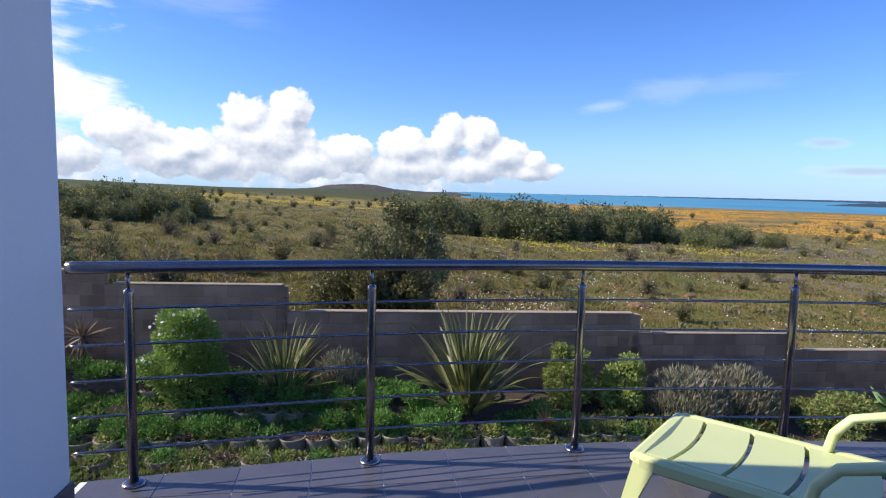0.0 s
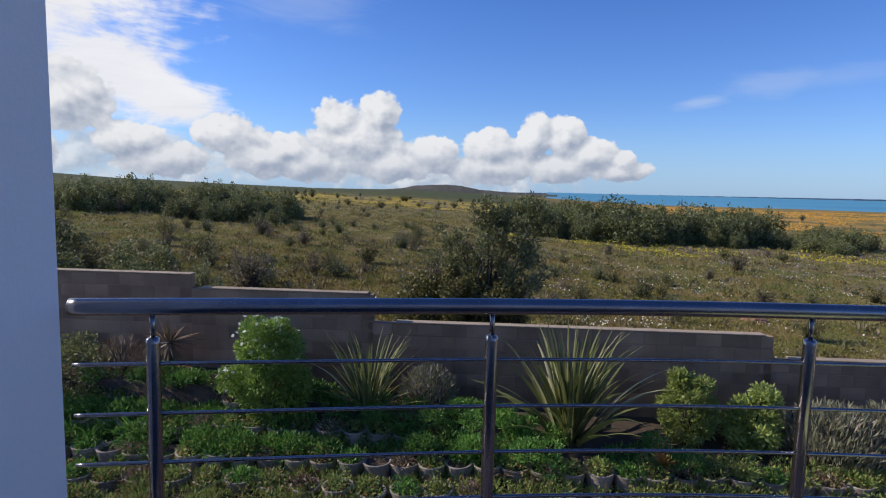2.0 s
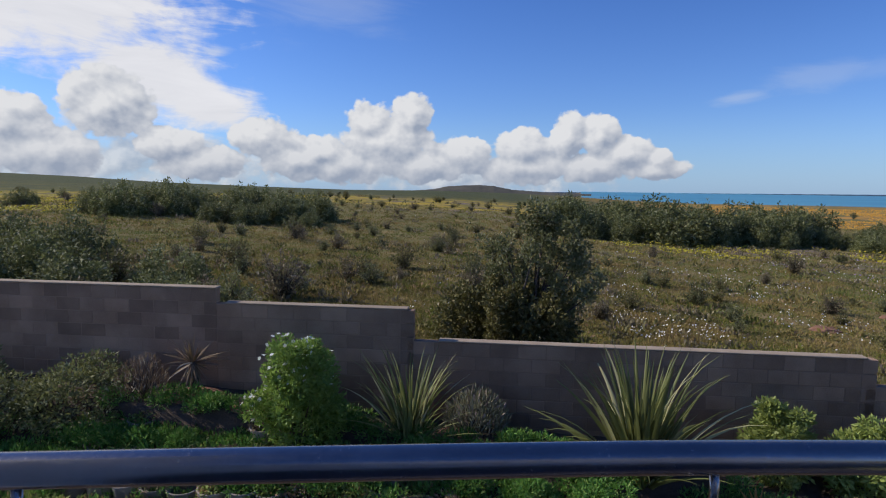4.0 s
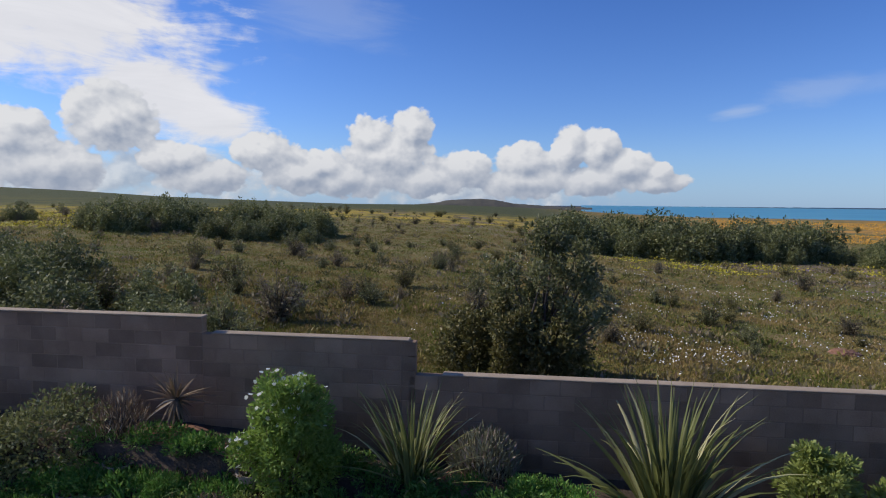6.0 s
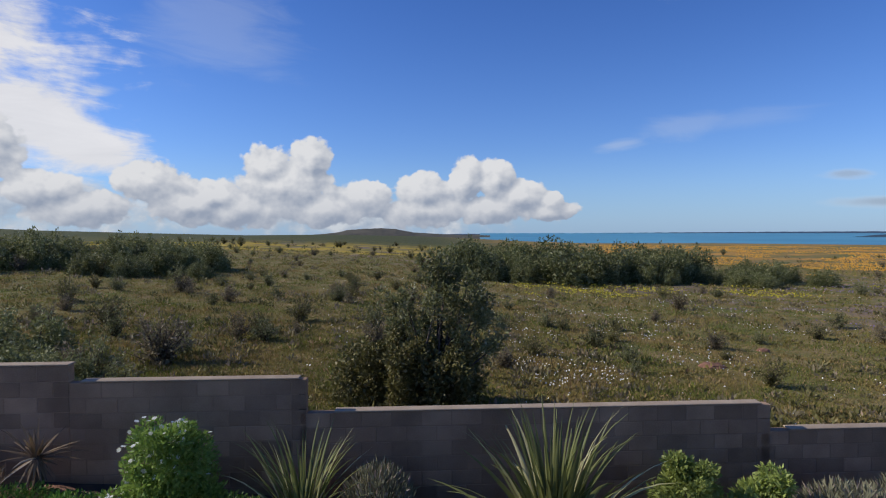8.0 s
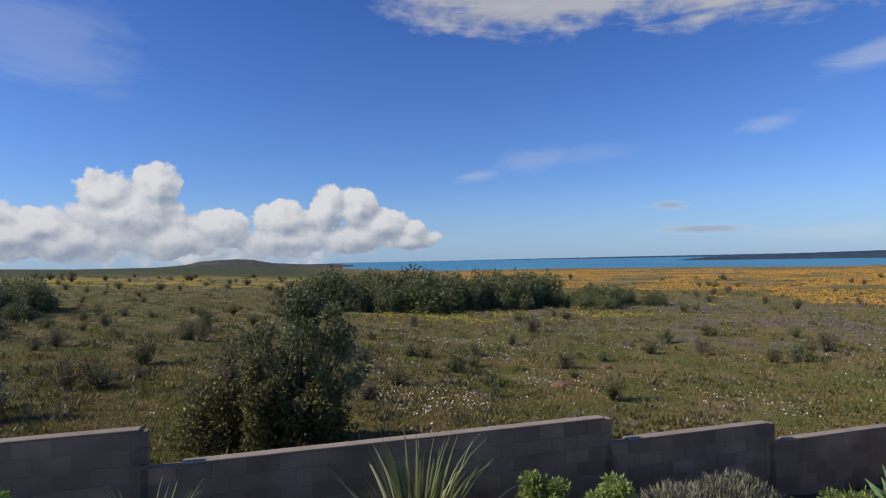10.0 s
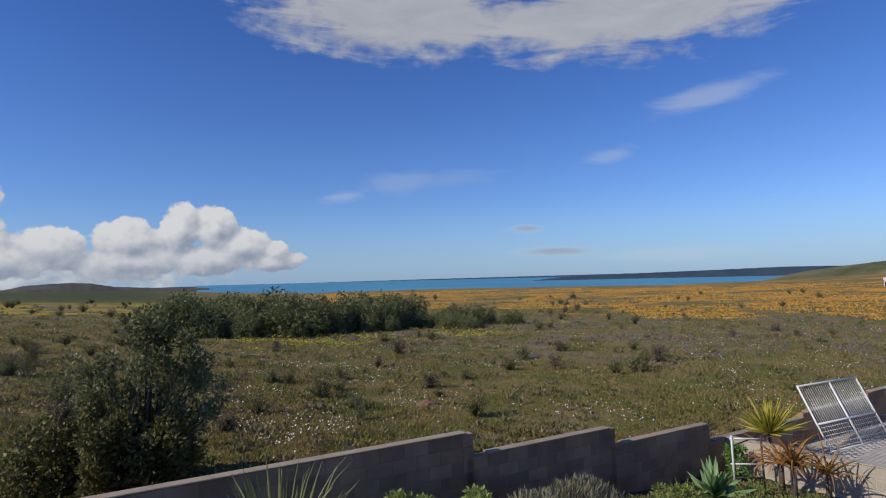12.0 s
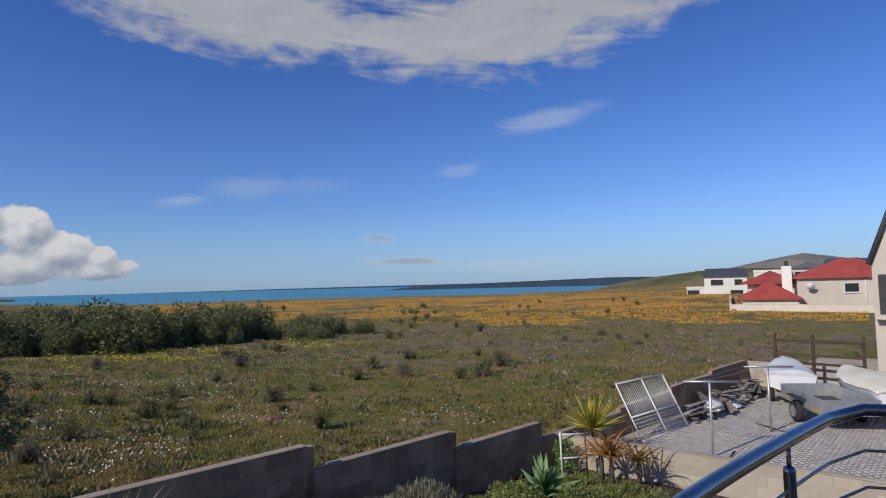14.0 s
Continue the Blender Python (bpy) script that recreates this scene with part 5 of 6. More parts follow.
def wheel(parent, x, y, z, r=0.29, w=0.17):
    m = Matrix.Translation((x, y, z)) @ Matrix.Rotation(radians(90), 4, "X")
    ob = part("wheel", tubed([(0, 0, -w / 2 - 0.005), (0, 0, w / 2 + 0.005)], [0.07, 0.07], 12), DARK_STEEL, parent, m=m)
    part("tyre", tubed([(0, 0, -w / 2), (0, 0, -w / 2 + 0.03), (0, 0, w / 2 - 0.03), (0, 0, w / 2)], [r - 0.04, r, r, r - 0.04], 22), RUBBER, ob)
    part("rim", tubed([(0, 0, -w / 2 - 0.012), (0, 0, w / 2 + 0.012)], [r * 0.56, r * 0.56], 18), GALV, ob)


def box_trailer():
    ob = thing("box_trailer", "open grey steel box trailer with yellow reflector strips", "trailer", m=yard(18.95, 6.85, 217))
    L, W, z0, z1 = 2.5, 1.35, 0.42, 0.82
    part("bed", boxed((-L / 2, -W / 2, z0), (L / 2, W / 2, z0 + 0.05), 0.005), DARK_STEEL, ob)
    for s in (-1, 1):
        panel = part("side_panel", boxed((-L / 2, s * W / 2 - 0.02, z0), (L / 2, s * W / 2 + 0.02, z1), 0.006), GALV, ob)
        for x in (-0.9, 0.9):
            part("reflector", boxed((x - 0.22, s * (W / 2 + 0.021) - 0.004, z0 + 0.06), (x + 0.22, s * (W / 2 + 0.021) + 0.004, z0 + 0.12)), YELLOW_PETAL, panel, "yellow reflector strip")
        part("mudguard", boxed((-0.42, s * (W / 2 + 0.12) - 0.1, 0.66), (0.42, s * (W / 2 + 0.12) + 0.1, 0.69), 0.01), DARK_STEEL, ob)
        wheel(ob, 0.0, s * (W / 2 + 0.12), 0.29)
    for x in (-L / 2, L / 2):
        part("end_panel", boxed((x - 0.02, -W / 2 + 0.022, z0), (x + 0.02, W / 2 - 0.022, z1), 0.006), GALV, ob)
    part("drawbar", tubed([(-L / 2, -0.4, 0.4), (-L / 2 - 1.0, 0, 0.4), (-L / 2, 0.4, 0.4)], 0.03, 8), GALV, ob)
    part("jockey_leg", tubed([(-L / 2 - 0.9, 0, 0.0), (-L / 2 - 0.9, 0, 0.55)], 0.025, 8), GALV, ob)


box_trailer()


def covered_boat(name, label, x, y, turn, L, W, cover, seed, motor):
    ob = thing(name, label, "boat", m=yard(x, y, turn))
    bm = bmesh.new()
    rows = []
    for i in range(11):
        q = i / 10
        w = W / 2 * (1 - max(0, q - 0.45) ** 2 * 2.6)
        rise = 0.25 * max(0, q - 0.4) ** 2
        rows.append([bm.verts.new((q * L - L / 2, s * w * f, z + rise)) for s, f, z in ((-1, 1, 0.95), (-1, 0.9, 0.6), (-1, 0.02, 0.4), (1, 0.02, 0.4), (1, 0.9, 0.6), (1, 1, 0.95))])
    for a, b in zip(rows, rows[1:]):
        for k in range(5):
            bm.faces.new((a[k], a[k + 1], b[k + 1], b[k])).smooth = True
    bm.faces.new(rows[0])
    bm.faces.new(list(reversed(rows[-1])))
    bmesh.ops.recalc_face_normals(bm, faces=bm.faces)
    part("hull", bm, HULL, ob)
    bm = bmesh.new()
    rows = []
    for i in range(15):
        q = i / 14
        w = W / 2 * (1 - max(0, q - 0.45) ** 2 * 2.6) + 0.03
        row = []
        for k in range(11):
            a = math.pi * k / 10
            h = 0.93 + 0.25 * max(0, q - 0.4) ** 2 + math.sin(a) * (0.2 + 0.06 * math.sin(q * 7 + seed)) * math.sin(min(1, q * 3 + 0.35) * math.pi / 2)
            p = Vector((q * L - L / 2, -math.cos(a) * w, h))
            p.z += 0.05 * noise.noise(p * 4 + Vector((seed, 0, 0)))
            row.append(bm.verts.new(p))
        rows.append(row)
    for a, b in zip(rows, rows[1:]):
        for k in range(10):
            bm.faces.new((a[k], a[k + 1], b[k + 1], b[k])).smooth = True
    bm.faces.new(rows[0])
    bm.faces.new(list(reversed(rows[-1])))
    bmesh.ops.recalc_face_normals(bm, faces=bm.faces)
    part("cover", bm, cover, ob, "draped canvas cover")
    for s in (-1, 1):
        part("trailer_beam", boxed((-L / 2 + 0.2, s * 0.3 - 0.04, 0.33), (L / 2 + 0.3, s * 0.3 + 0.04, 0.41), 0.006), GALV, ob)
        wheel(ob, -L * 0.15, s * (W / 2 - 0.12), 0.29)
    part("support_leg", tubed([(L / 2, 0, 0), (L / 2, 0, 0.42)], 0.03, 8), GALV, ob)
    if motor:
        base = part("outboard_motor", boxed((-L / 2 - 0.2, -0.12, 0.35), (-L / 2 - 0.06, 0.12, 0.95), 0.03), DARK_STEEL, ob, "black outboard motor")
        part("cowling", boxed((-L / 2 - 0.42, -0.19, 0.92), (-L / 2 + 0.08, 0.19, 1.4), 0.09), DARK_STEEL, base, "grey and black motor cowling")
        part("stripe", boxed((-L / 2 - 0.425, -0.193, 1.18), (-L / 2 + 0.085, 0.193, 1.3), 0.02), GALV, base)
        part("mount", boxed((-L / 2 - 0.08, -0.1, 0.62), (-L / 2 + 0.06, 0.1, 0.95), 0.01), DARK_STEEL, base)


covered_boat("small_boat", "small white boat under a pale cover on a trailer", 21.5, 8.5, 20, 2.6, 1.3, HULL, 2, False)
covered_boat("motor_boat", "motor boat under a cream canvas cover with outboard motor", 20.7, 6.0, 35, 3.6, 1.7, CANVAS, 5, True)


def steel_rack():
    ob = thing("steel_rack", "brown rusty steel goal-like rack against the end wall", "rack", m=yard(22.7, 7.9, 90))
    for x in (-1.25, 0.15, 1.3):
        part("upright", boxed((x - 0.045, -0.04, -0.01), (x + 0.045, 0.04, 2.0), 0.004), RUST, ob)
    for z in (1.78, 1.32, 1.05):
        part("rail", boxed((-1.27, 0.042, z - 0.04), (1.32, 0.08, z + 0.04), 0.004), RUST, ob)
    for x in (-1.0, 0.5, 1.15):
        part("stay", tubed([(x, 0.05, 1.05), (x, -0.5, 0.0)], 0.02, 6), RUST, ob)


steel_rack()
block_wall("wall_yard_end", "pale plastered wall closing the far end of the yard", 0.0, 3.8, 0.0, -1.55, -2.7, PALE_FULL, PALE_HALF, PALE, PALE, 0.0, m=Matrix.Translation((23.42, WALL_Y, 0)) @ Matrix.Rotation(radians(-87), 4, "Z"))


def window(parent, m, w, h, mullions=1, frame_mat=None):
    """A window let into a wall: frame, sill and glass. Local x across, y out of the wall."""
    frame_mat = frame_mat or WHITE_STEEL
    bm = bmesh.new()
    t = 0.07
    for lo, hi in (((-w / 2 - t, 0, -t), (w / 2 + t, 0.09, 0)), ((-w / 2 - t, 0, h), (w / 2 + t, 0.09, h + t)), ((-w / 2 - t, 0, 0), (-w / 2, 0.09, h)), ((w / 2, 0, 0), (w / 2 + t, 0.09, h))):
        box(bm, lo, hi)
    for k in range(mullions):
        x = -w / 2 + w * (k + 1) / (mullions + 1)
        box(bm, (x - 0.03, 0.02, 0), (x + 0.03, 0.07, h))
    ob = part("window", bm, frame_mat, parent, m=m)
    part("pane", boxed((-w / 2, 0.005, 0), (w / 2, 0.035, h)), GLASS, ob)
    part("sill", boxed((-w / 2 - 0.12, 0, -t - 0.06), (w / 2 + 0.12, 0.16, -t)), frame_mat, ob)


def hip_roof(x0, x1, y0, y1, z, rise, over=0.5, inset=None):
    bm = bmesh.new()
    x0, x1, y0, y1 = x0 - over, x1 + over, y0 - over, y1 + over
    inset = inset if inset is not None else min(x1 - x0, y1 - y0) / 2
    low = [bm.verts.new(p) for p in ((x0, y0, z), (x1, y0, z), (x1, y1, z), (x0, y1, z))]
    base = [bm.verts.new((v.co.x, v.co.y, z - 0.18)) for v in low]
    if x1 - x0 > y1 - y0:
        a, b = bm.verts.new((x0 + inset, (y0 + y1) / 2, z + rise)), bm.verts.new((x1 - inset, (y0 + y1) / 2, z + rise))
        faces = ((low[0], low[1], b, a), (low[2], low[3], a, b), (low[3], low[0], a), (low[1], low[2], b))
    else:
        a, b = bm.verts.new(((x0 + x1) / 2, y0 + inset, z + rise)), bm.verts.new(((x0 + x1) / 2, y1 - inset, z + rise))
        faces = ((low[1], low[2], b, a), (low[3], low[0], a, b), (low[0], low[1], a), (low[2], low[3], b))
    for f in faces:
        bm.faces.new(f)
    for i in range(4):
        bm.faces.new((base[i], base[(i + 1) % 4], low[(i + 1) % 4], low[i]))
    bm.faces.new(list(reversed(base)))
    bmesh.ops.recalc_face_normals(bm, faces=bm.faces)
    return bm


def facing(x, y, z):
    """A window pose on a wall that faces -x: local x runs along -y... out of the wall towards the terrace."""
    return Matrix.Translation((x, y, z)) @ Matrix.Rotation(radians(90), 4, "Z")


def red_house():
    m = Matrix.Translation((90.0, 22.4, -4.3)) @ Matrix.Rotation(radians(18), 4, "Z")
    ob = thing("red_roofed_house", "two-storey beige house with red tiled hip roofs behind a garden wall", "house", m=m)
    part("wall", boxed((0, -9, -0.3), (11, 3.6, 5.6)), HOUSE_WALL, ob)
    part("wing", boxed((-1.6, 3.6, -0.3), (8, 10.2, 2.9)), HOUSE_WALL, ob)
    part("roof", hip_roof(0, 11, -9, 3.6, 5.6, 2.5), RED_ROOF, ob)
    part("wing_roof", hip_roof(-1.6, 8, 3.6, 10.2, 2.9, 2.3), RED_ROOF, ob)
    part("back_roof", hip_roof(6, 14, 3, 10, 4.9, 1.8), RED_ROOF, ob)
    part("back_wall", boxed((6.5, 3.61, 2.9), (13.5, 9.5, 4.9)), HOUSE_WALL, ob)
    chimney = part("chimney", boxed((1.5, 4.1, 2.5), (2.7, 5.3, 7.2), 0.03), WHITE_HOUSE, ob)
    part("chimney_cap", boxed((1.85, 4.45, 7.2), (2.35, 4.95, 7.9), 0.04), DARK_STEEL, chimney)
    dish = bmesh.new()
    bmesh.ops.create_uvsphere(dish, u_segments=18, v_segments=10, radius=0.65)
    bmesh.ops.delete(dish, geom=[v for v in dish.verts if v.co.z > -0.3], context="VERTS")
    part("satellite_dish", done(dish, "satellite_dish", HULL, True), None, ob, "white satellite dish", m=Matrix.Translation((-0.55, 2.2, 4.6)) @ Matrix.Rotation(radians(60), 4, "Y"))
    for y, z, w, h, k in ((-2.4, 3.6, 1.5, 1.1, 0), (1.0, 0.6, 1.5, 1.2, 2), (-5.2, 0.9, 2.6, 0.8, 4), (-7.6, 3.5, 1.4, 1.1, 1)):
        window(ob, facing(0.0, y, z), w, h, k)
    for y in (5.2, 8.6):
        window(ob, facing(-1.6, y, 0.5), 1.3, 1.1, 1)
    part("downpipe", tubed([(-0.08, -3.9, 0), (-0.08, -3.9, 5.4)], 0.06, 6), WHITE_HOUSE, ob)
    part("porch_roof", hip_roof(-3.2, 0.3, -9, -5.4, 1.7, 0.8, 0.2), RED_ROOF, ob)
    for y in (-8.7, -5.7):
        part("porch_post", boxed((-3.0, y - 0.1, -0.3), (-2.8, y + 0.1, 1.6)), HOUSE_WALL, ob)


red_house()


def plain_house(name, label, x, y, z, turn, w, d, h, roof, rise, wall, windows, parapet=False):
    ob = thing(name, label, "house", m=Matrix.Translation((x, y, z)) @ Matrix.Rotation(radians(turn), 4, "Z"))
    part("wall", boxed((0, -w / 2, -0.5), (d, w / 2, h)), wall, ob)
    if parapet:
        part("parapet", boxed((-0.12, -w / 2 - 0.12, h), (d + 0.12, w / 2 + 0.12, h + 0.5)), wall, ob)
    else:
        part("roof", hip_roof(0, d, -w / 2, w / 2, h, rise, 0.4, 0.6), roof, ob)
    for q, zz, ww, hh, k in windows:
        window(ob, facing(0.0, q * w, zz), ww, hh, k, DARK_STEEL)
    return ob


W4 = ((-0.3, 3.6, 1.6, 1.1, 1), (0.2, 3.6, 2.6, 1.1, 2), (-0.25, 0.8, 2.6, 1.3, 3))
plain_house("white_house", "white two-storey house with a dark slate roof", 150, 57.5, -3.8, 20, 9.5, 9, 5.6, SLATE, 2.0, WHITE_HOUSE, W4)
plain_house("white_house", "low white flat-roofed house with a garage beside the meadow", 148, 63.5, -3.8, 20, 5.0, 8, 2.6, SLATE, 0, WHITE_HOUSE, ((0.2, 0.4, 2.6, 1.8, 0),), True)
for x, y, h, w, r in ((160, 50, 5.6, 8, 1), (168, 44, 6.4, 8, 0), (172, 50, 5.6, 8, 1), (190, 38, 7.4, 9, 0), (176, 31, 7.0, 8, 1), (215, 46, 8.2, 9, 0)):
    plain_house("distant_house", "pale house on the slope behind", x, y, -3.0, 16, w, 9, h, SLATE, 1.5, (HOUSE_WALL, WHITE_HOUSE)[r], ((-0.2, h - 2.2, 1.8, 1.2, 1), (0.25, h - 2.2, 1.8, 1.2, 1)), r == 1)
for x0, y0, x1, y1, z, h in ((84.7, 33.0, 86.8, 12.0, -3.95, 1.75), (84.7, 33.0, 125.0, 47.5, -3.9, 1.75), (145, 70, 148, 58, -4.2, 1.2)):
    L, a = math.hypot(x1 - x0, y1 - y0), math.atan2(y1 - y0, x1 - x0)
    ob = part("wall_garden", boxed((0, -0.12, -0.8), (L, 0.12, h), 0.02), HOUSE_WALL, m=Matrix.Translation((x0, y0, z)) @ Matrix.Rotation(a, 4, "Z"))
    tagged(ob, "long pale plastered garden wall around the houses", "wall", kind="structure")
    part("coping", boxed((-0.04, -0.16, h + 0.002), (L + 0.04, 0.16, h + 0.08), 0.02), HOUSE_WALL, ob)


def gable_house():
    """The neighbour's tall house at the end of the yard: a steep gable end."""
    ob = thing("gable_house", "tall beige neighbouring house with a steep grey-edged gable", "house", m=Matrix.Translation((24.9, 6.68, -2.8)) @ Matrix.Rotation(radians(3), 4, "Z"))
    bm = bmesh.new()
    outline = ((0.0, 0.0), (0.0, 4.75), (-1.5, 8.8), (-6.0, 8.8), (-6.0, 0.0))
    a, b = [bm.verts.new((0, y, z)) for y, z in outline], [bm.verts.new((9, y, z)) for y, z in outline]
    bm.faces.new(a)
    bm.faces.new(list(reversed(b)))
    for i in range(5):
        bm.faces.new((a[i], b[i], b[(i + 1) % 5], a[(i + 1) % 5]))
    bmesh.ops.recalc_face_normals(bm, faces=bm.faces)
    part("wall", bm, HOUSE_WALL, ob)
    part("roof_edge", tubed([(-0.06, 0.08, 4.7), (-0.06, -1.45, 8.85)], 0.09, 6), SLATE, ob)
    part("door", boxed((-0.04, -1.0, 3.0), (0.02, -0.16, 4.35), 0.01), DARK_STEEL, ob, "dark narrow window door")
    part("ledge", boxed((-0.35, -3.0, 2.82), (0.01, -0.05, 2.96), 0.02), HOUSE_WALL, ob)


gable_house()


# paving bricks of the yard
def pavers():
    ground = bpy.data.objects["ground_yard"]
    brick = done(boxed((0.003, 0.003, -0.01), (0.197, 0.097, 0.004), 0.003), "paving_brick", PAVER)
    turn = Matrix.Rotation(radians(4), 4, "Z")
    spots = []
    for i in range(62):
        for j in range(72):
            spots.append((i * 0.2 + (0.1 if j % 2 else 0), j * 0.1))
    base = Matrix.Translation((YARD_X + 0.55, 2.6, YARD_Z + 0.004)) @ turn
    spots = [s for s in spots if (base @ Vector((*s, 0))).x > divide_x((base @ Vector((*s, 0))).y) + 0.16]
    near = [s for s in spots if 0.4 < s[0] < 4.4 and 4.9 < s[1] < 6.4]
    for x, y in near[:300]:
        part("brick", brick, None, ground, m=base @ Matrix.Translation((x, y, 0)))
    taken = set(near[:300])
    rest = np.array([s for s in spots if s not in taken])
    r = np.random.default_rng(14)
    c = np.array([(0.003, 0.003, -0.01), (0.197, 0.003, -0.01), (0.197, 0.097, -0.01), (0.003, 0.097, -0.01), (0.006, 0.006, 0.004), (0.194, 0.006, 0.004), (0.194, 0.094, 0.004), (0.006, 0.094, 0.004)])
    verts = (np.concatenate([rest, np.zeros((len(rest), 1))], 1)[:, None, :] + c[None]).reshape(-1, 3)
    verts[:, 2] += np.repeat(r.normal(size=len(rest)) * 0.0012, 8)
    f = np.array([(4, 5, 6, 7), (0, 1, 5, 4), (1, 2, 6, 5), (2, 3, 7, 6), (3, 0, 4, 7)])
    faces = (np.arange(len(rest))[:, None, None] * 8 + f[None]).reshape(-1, 4)
    ob = part("bricks", np_mesh("bricks", verts, faces, (PAVER_ISLAND,)), None, ground, m=base)
    tagged(ob, "grey brick paving", kind="stuff")


pavers()


# ---- meadow: shrubs, grass, flowers ----
SHRUBS = [twiggy("meadow_shrub", "dull olive twiggy shrub on the meadow", "meadow shrubs", 1.2, 1.3, 34, 1500, 0.085, (GREY_SHRUB, DARK_SHRUB, OLIVE)[k], 80 + k, bed((-5.7, -4.6, -1.0)[k], (16.8, 21.5, 22.6)[k])) for k in range(3)]
for ob, s in zip(SHRUBS, (1.25, 0.75, 0.85)):
    ob.scale = (s, s, s)
r2 = np.random.default_rng(17)
spread_copies(SHRUBS, [(24.6, 23.3, 0.95), (22.6, 22.6, 0.8), (21.3, 21.9, 0.8), (25.8, 24.4, 0.8), (19.8, 21.6, 0.6), (-3.0, 30.0, 0.7), (1.8, 27.0, 0.5), (6.2, 25.4, 0.7), (-8.0, 27.5, 0.7), (-9.6, 22.0, 0.6), (3.9, 20.0, 0.65), (-6.1, 14.6, 0.95), (-6.9, 15.3, 0.8), (10.2, 20.6, 0.5), (13.4, 24.0, 0.6), (11.5, 29.0, 0.6), (17.0, 40.5, 0.9), (21.0, 41.0, 1.0), (9.0, 38.5, 0.8)])
spread_copies(TREES, [(-9.8, 14.4, 0.38), (-7.6, 14.6, 0.34), (-11.8, 15.6, 0.4), (-13.6, 15.0, 0.42), (-6.4, 14.0, 0.28), (-14.6, 19.0, 0.42), (-12.4, 18.2, 0.4), (-17.0, 20.0, 0.42), (-8.8, 16.8, 0.36)])
spread_copies(SHRUBS, [(-8.6, 13.4, 0.9), (-10.3, 16.6, 1.2), (-5.4, 14.2, 0.7)])
some = []
while len(some) < 270:
    d, a = 16 + 120 * r2.random() ** 1.5, radians(r2.uniform(-48, 78) if r2.random() < 0.6 else r2.uniform(-45, 12))
    x, y = d * math.sin(a), d * math.cos(a)
    if y > 17 and not (1 < x < 34 and 46 < y < 66) and not (x > 76 and y < 40) and abs(x) + y > 20 and not (x > 10 and y < 22 and d < 40):
        some.append((x, y, r2.uniform(0.3, 0.75) * (1 + d / 160)))
spread_copies(SHRUBS, some)


def scatter(name, label, count, rmin, rmax, az0, az1, make, material, keep=None, seed=5, power=2.2):
    """Loose growth over the field as one mesh; thickest near the wall."""
    r = np.random.default_rng(seed)
    u = r.random(count)
    d = (rmin ** (1 - power) + u * (rmax ** (1 - power) - rmin ** (1 - power))) ** (1 / (1 - power)) if power != 1 else rmin * (rmax / rmin) ** u
    a = np.radians(r.uniform(az0, az1, count))
    x, y = d * np.sin(a), 2.5 + d * np.cos(a)
    ok = y > 10.6
    if keep is not None:
        ok &= keep(x, y, r)
    x, y, d = x[ok], y[ok], d[ok]
    z = land(x, y)
    verts, faces = make(np.stack([x, y, z], 1), d, r)
    return tagged(new(name, np_mesh(name, verts, faces, (material,))), label, name.replace("_", " "), kind="stuff")


def waves(x, y, s=1.0):
    return np.sin(x * 0.53 * s + 1.7 * np.sin(y * 0.31 * s)) * np.sin(y * 0.47 * s + 1.3 * np.sin(x * 0.37 * s + 2.0))


def blades(p, d, r):
    n = len(p)
    reps = 4
    base = np.repeat(p, reps, 0) + r.normal(size=(n * reps, 3)) * np.array([0.05, 0.05, 0]) * np.repeat(1 + d / 25, reps)[:, None]
    base[:, 2] -= 0.01
    h = 0.5 * np.repeat((0.09 + 0.10 * r.random(n) ** 2) * (1 + 0.35 * waves(p[:, 0], p[:, 1])) * (0.8 + d / 45), reps) * r.uniform(0.6, 1.3, n * reps)
    along = unit(r.normal(size=(n * reps, 3)) * 0.42 + np.array([0.05, 0, 1]))
    side = unit(np.cross(along, r.normal(size=(n * reps, 3)))) * (0.006 * np.repeat(1 + d / 10, reps))[:, None]
    verts = np.stack([base - side, base + side, base + along * h[:, None]], 1).reshape(-1, 3)
    return verts, np.arange(len(verts)).reshape(-1, 3)


def tussocks(p, d, r):
    """Low rounded clumps of small leaves."""
    n, reps = len(p), 26
    w = np.repeat(r.uniform(0.08, 0.22, n) * (1 + d / 60), reps)
    u = unit(r.normal(size=(n * reps, 3)))
    u[:, 2] = np.abs(u[:, 2])
    base = np.repeat(p, reps, 0) + u * (w * r.uniform(0.3, 1.0, n * reps))[:, None] * np.array([1.0, 1.0, 0.65])
    L = w * r.uniform(0.35, 0.7, n * reps)
    return leaf_quads(base, unit(u + np.array([0, 0, 0.6]) + r.normal(size=u.shape) * 0.4), L, L * 0.4, r)


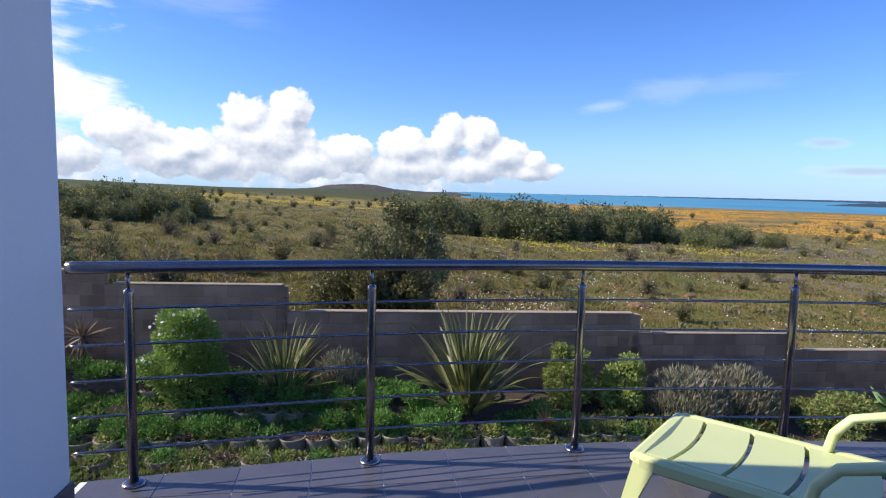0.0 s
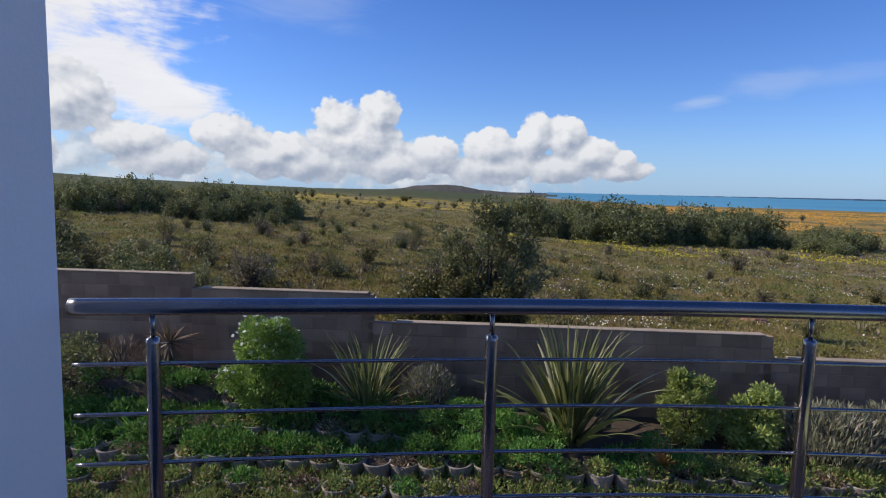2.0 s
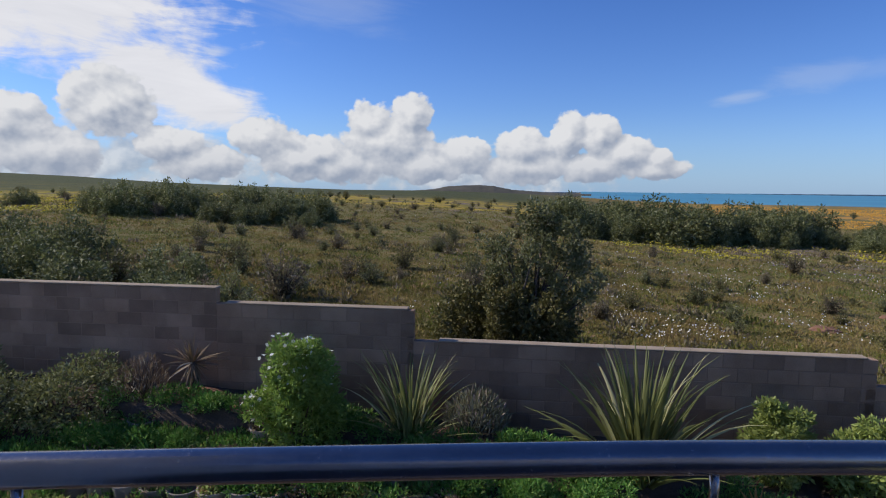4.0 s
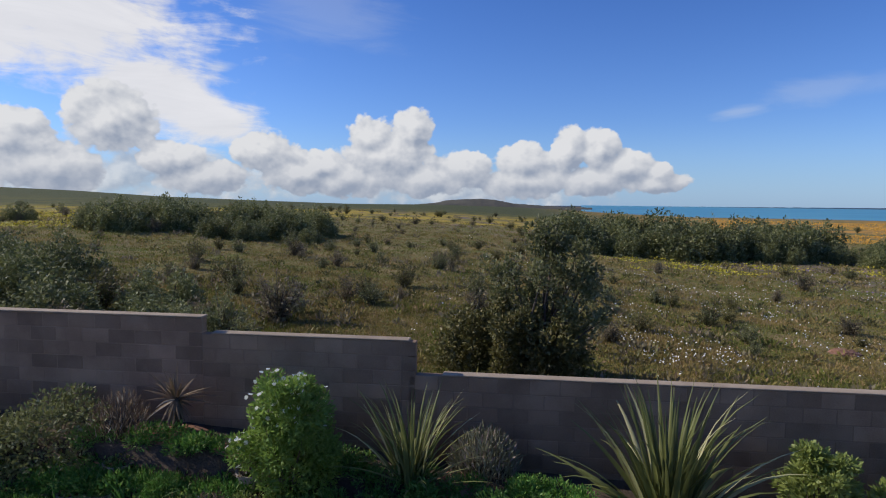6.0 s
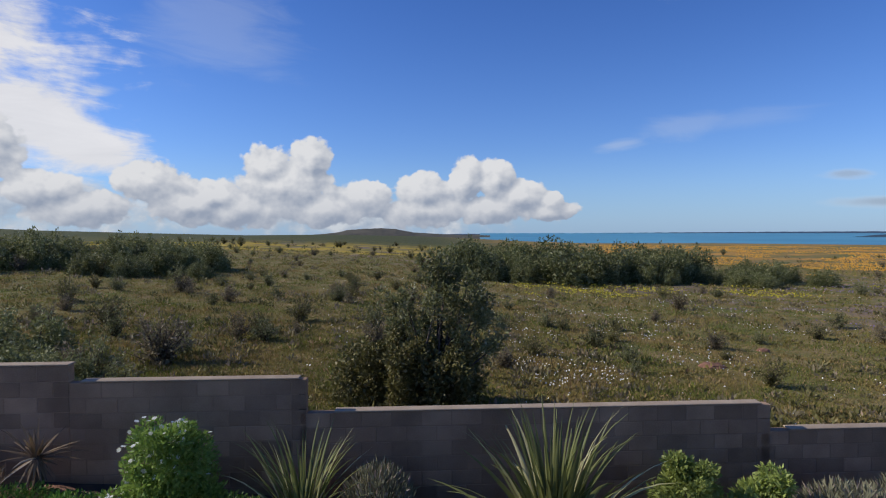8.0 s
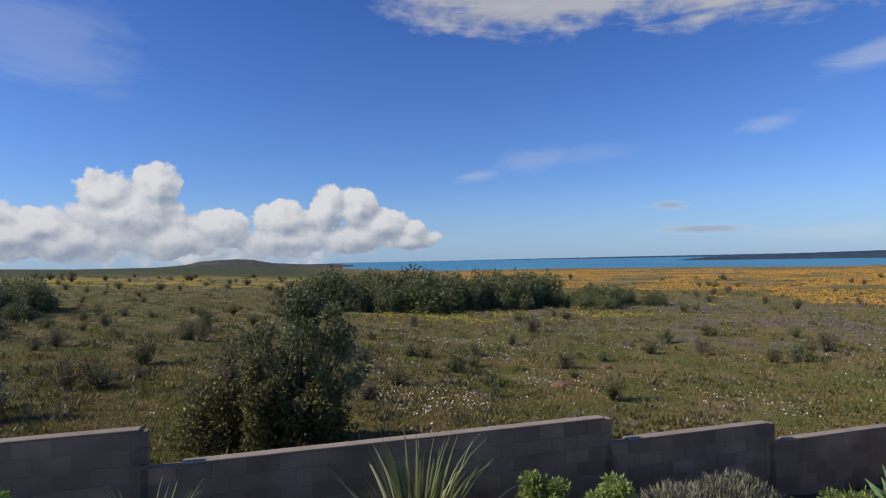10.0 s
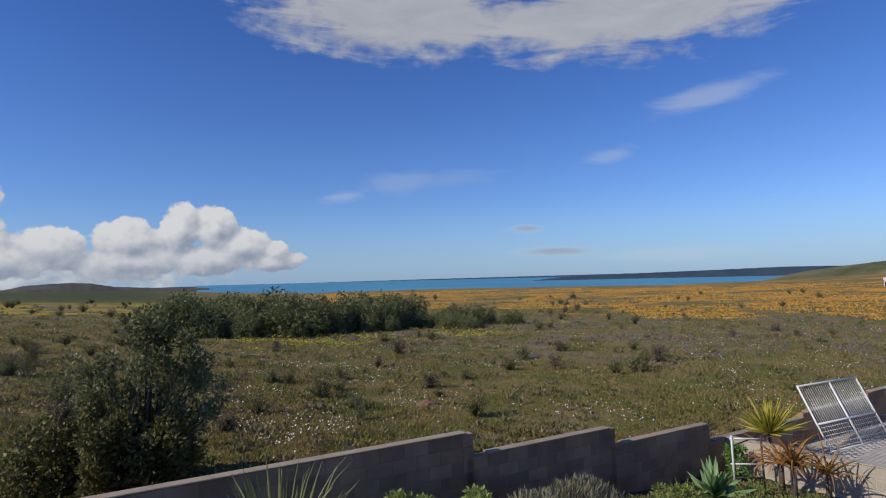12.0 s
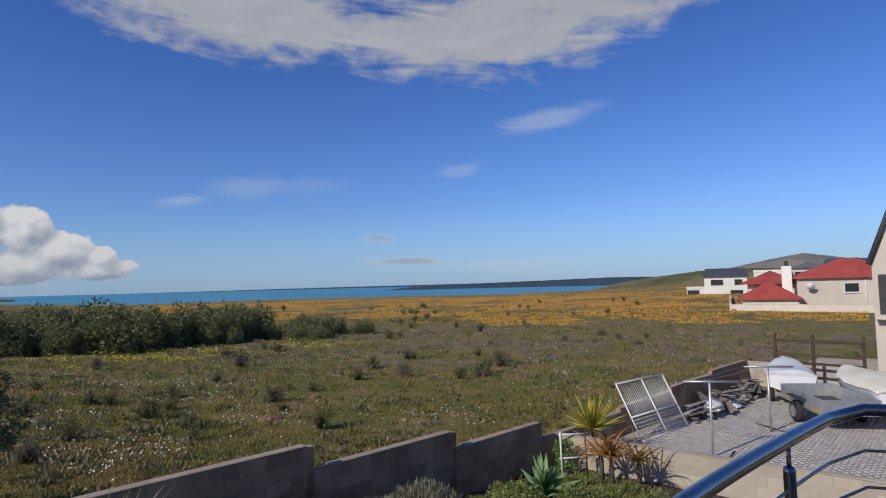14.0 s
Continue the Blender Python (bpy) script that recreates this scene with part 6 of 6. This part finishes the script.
def heads(size, lift):
    def make(p, d, r):
        n = len(p)
        c = p + np.array([0, 0, 1.0]) * (lift * r.uniform(0.5, 1.3, n))[:, None]
        s = (size * r.uniform(0.6, 1.3, n) * (1 + d / 90))[:, None]
        up = unit(r.normal(size=(n, 3)) * 0.5 + np.array([-0.3, -0.5, 0.9]))
        u = unit(np.cross(up, r.normal(size=(n, 3))))
        v = np.cross(up, u)
        k = [u * s, (u * 0.5 + v * 0.87) * s, (-u * 0.5 + v * 0.87) * s, -u * s, (-u * 0.5 - v * 0.87) * s, (u * 0.5 - v * 0.87) * s]
        verts = np.stack([c + q for q in k], 1).reshape(-1, 3)
        return verts, np.arange(len(verts)).reshape(-1, 6)
    return make


scatter("meadow_grass", "rough meadow grass, green and straw-coloured", 190000, 8.0, 95.0, -52, 75, blades, GRASS, seed=6, power=1.9)
for k, (mat, tone, count) in enumerate(((DARK_SHRUB, "dark olive", 1900), (GREY_SHRUB, "grey-brown", 2300), (GRASS, "grassy green", 1200))):
    scatter("meadow_tussocks", "low %s tussocks dotted over the meadow" % tone, count, 9.0, 120.0, -52, 75, tussocks, mat, lambda x, y, r: waves(x + 40 * k, y, 0.7) > -0.25, 30 + k, 1.35)
scatter("white_flowers", "white daisies scattered over the meadow", 15000, 9.5, 70.0, -10, 72, heads(0.017, 0.10), PETAL, lambda x, y, r: r.random(len(x)) < 0.05 + 0.8 * (waves(x, y, 1.4) > 0.25) * (x > 3), 7, 1.3)
scatter("mauve_flowers", "mauve flowers in drifts over the meadow", 11000, 24.0, 80.0, 20, 75, heads(0.03, 0.12), MAUVE_PETAL, lambda x, y, r: (waves(x, y, 0.5) > 0.0) & (0.78 * x + 0.5 * y > 30) & (0.78 * x + 0.5 * y < 66), 8, 1.2)
scatter("yellow_flowers", "yellow flowers along the edge of the thicket", 13000, 36.0, 60.0, -5, 42, heads(0.034, 0.2), YELLOW_PETAL, lambda x, y, r: (waves(x, y, 0.9) > 0.2) & (y < 50) & (y > 38 + 0.15 * np.abs(x - 14)) & (x > 2) & (waves(x, y, 2.3) > -0.2), 9, 1.0)
scatter("yellow_flowers", "yellow flowers spread over the meadow beyond the bushes", 16000, 40.0, 130.0, -48, -18, heads(0.04, 0.16), YELLOW_PETAL, lambda x, y, r: (waves(x, y, 0.35) > 0.1), 10, 1.0)
scatter("orange_flowers", "orange flowers covering the far meadow", 70000, 56.0, 190.0, 18, 80, heads(0.036, 0.14), ORANGE_PETAL, lambda x, y, r: (waves(x, y, 0.3) + 0.5 * waves(x, y, 1.1) > -0.2 + 0.5 * (0.78 * x + 0.5 * y < 74)) & (0.78 * x + 0.5 * y > 60), 12, 1.2)
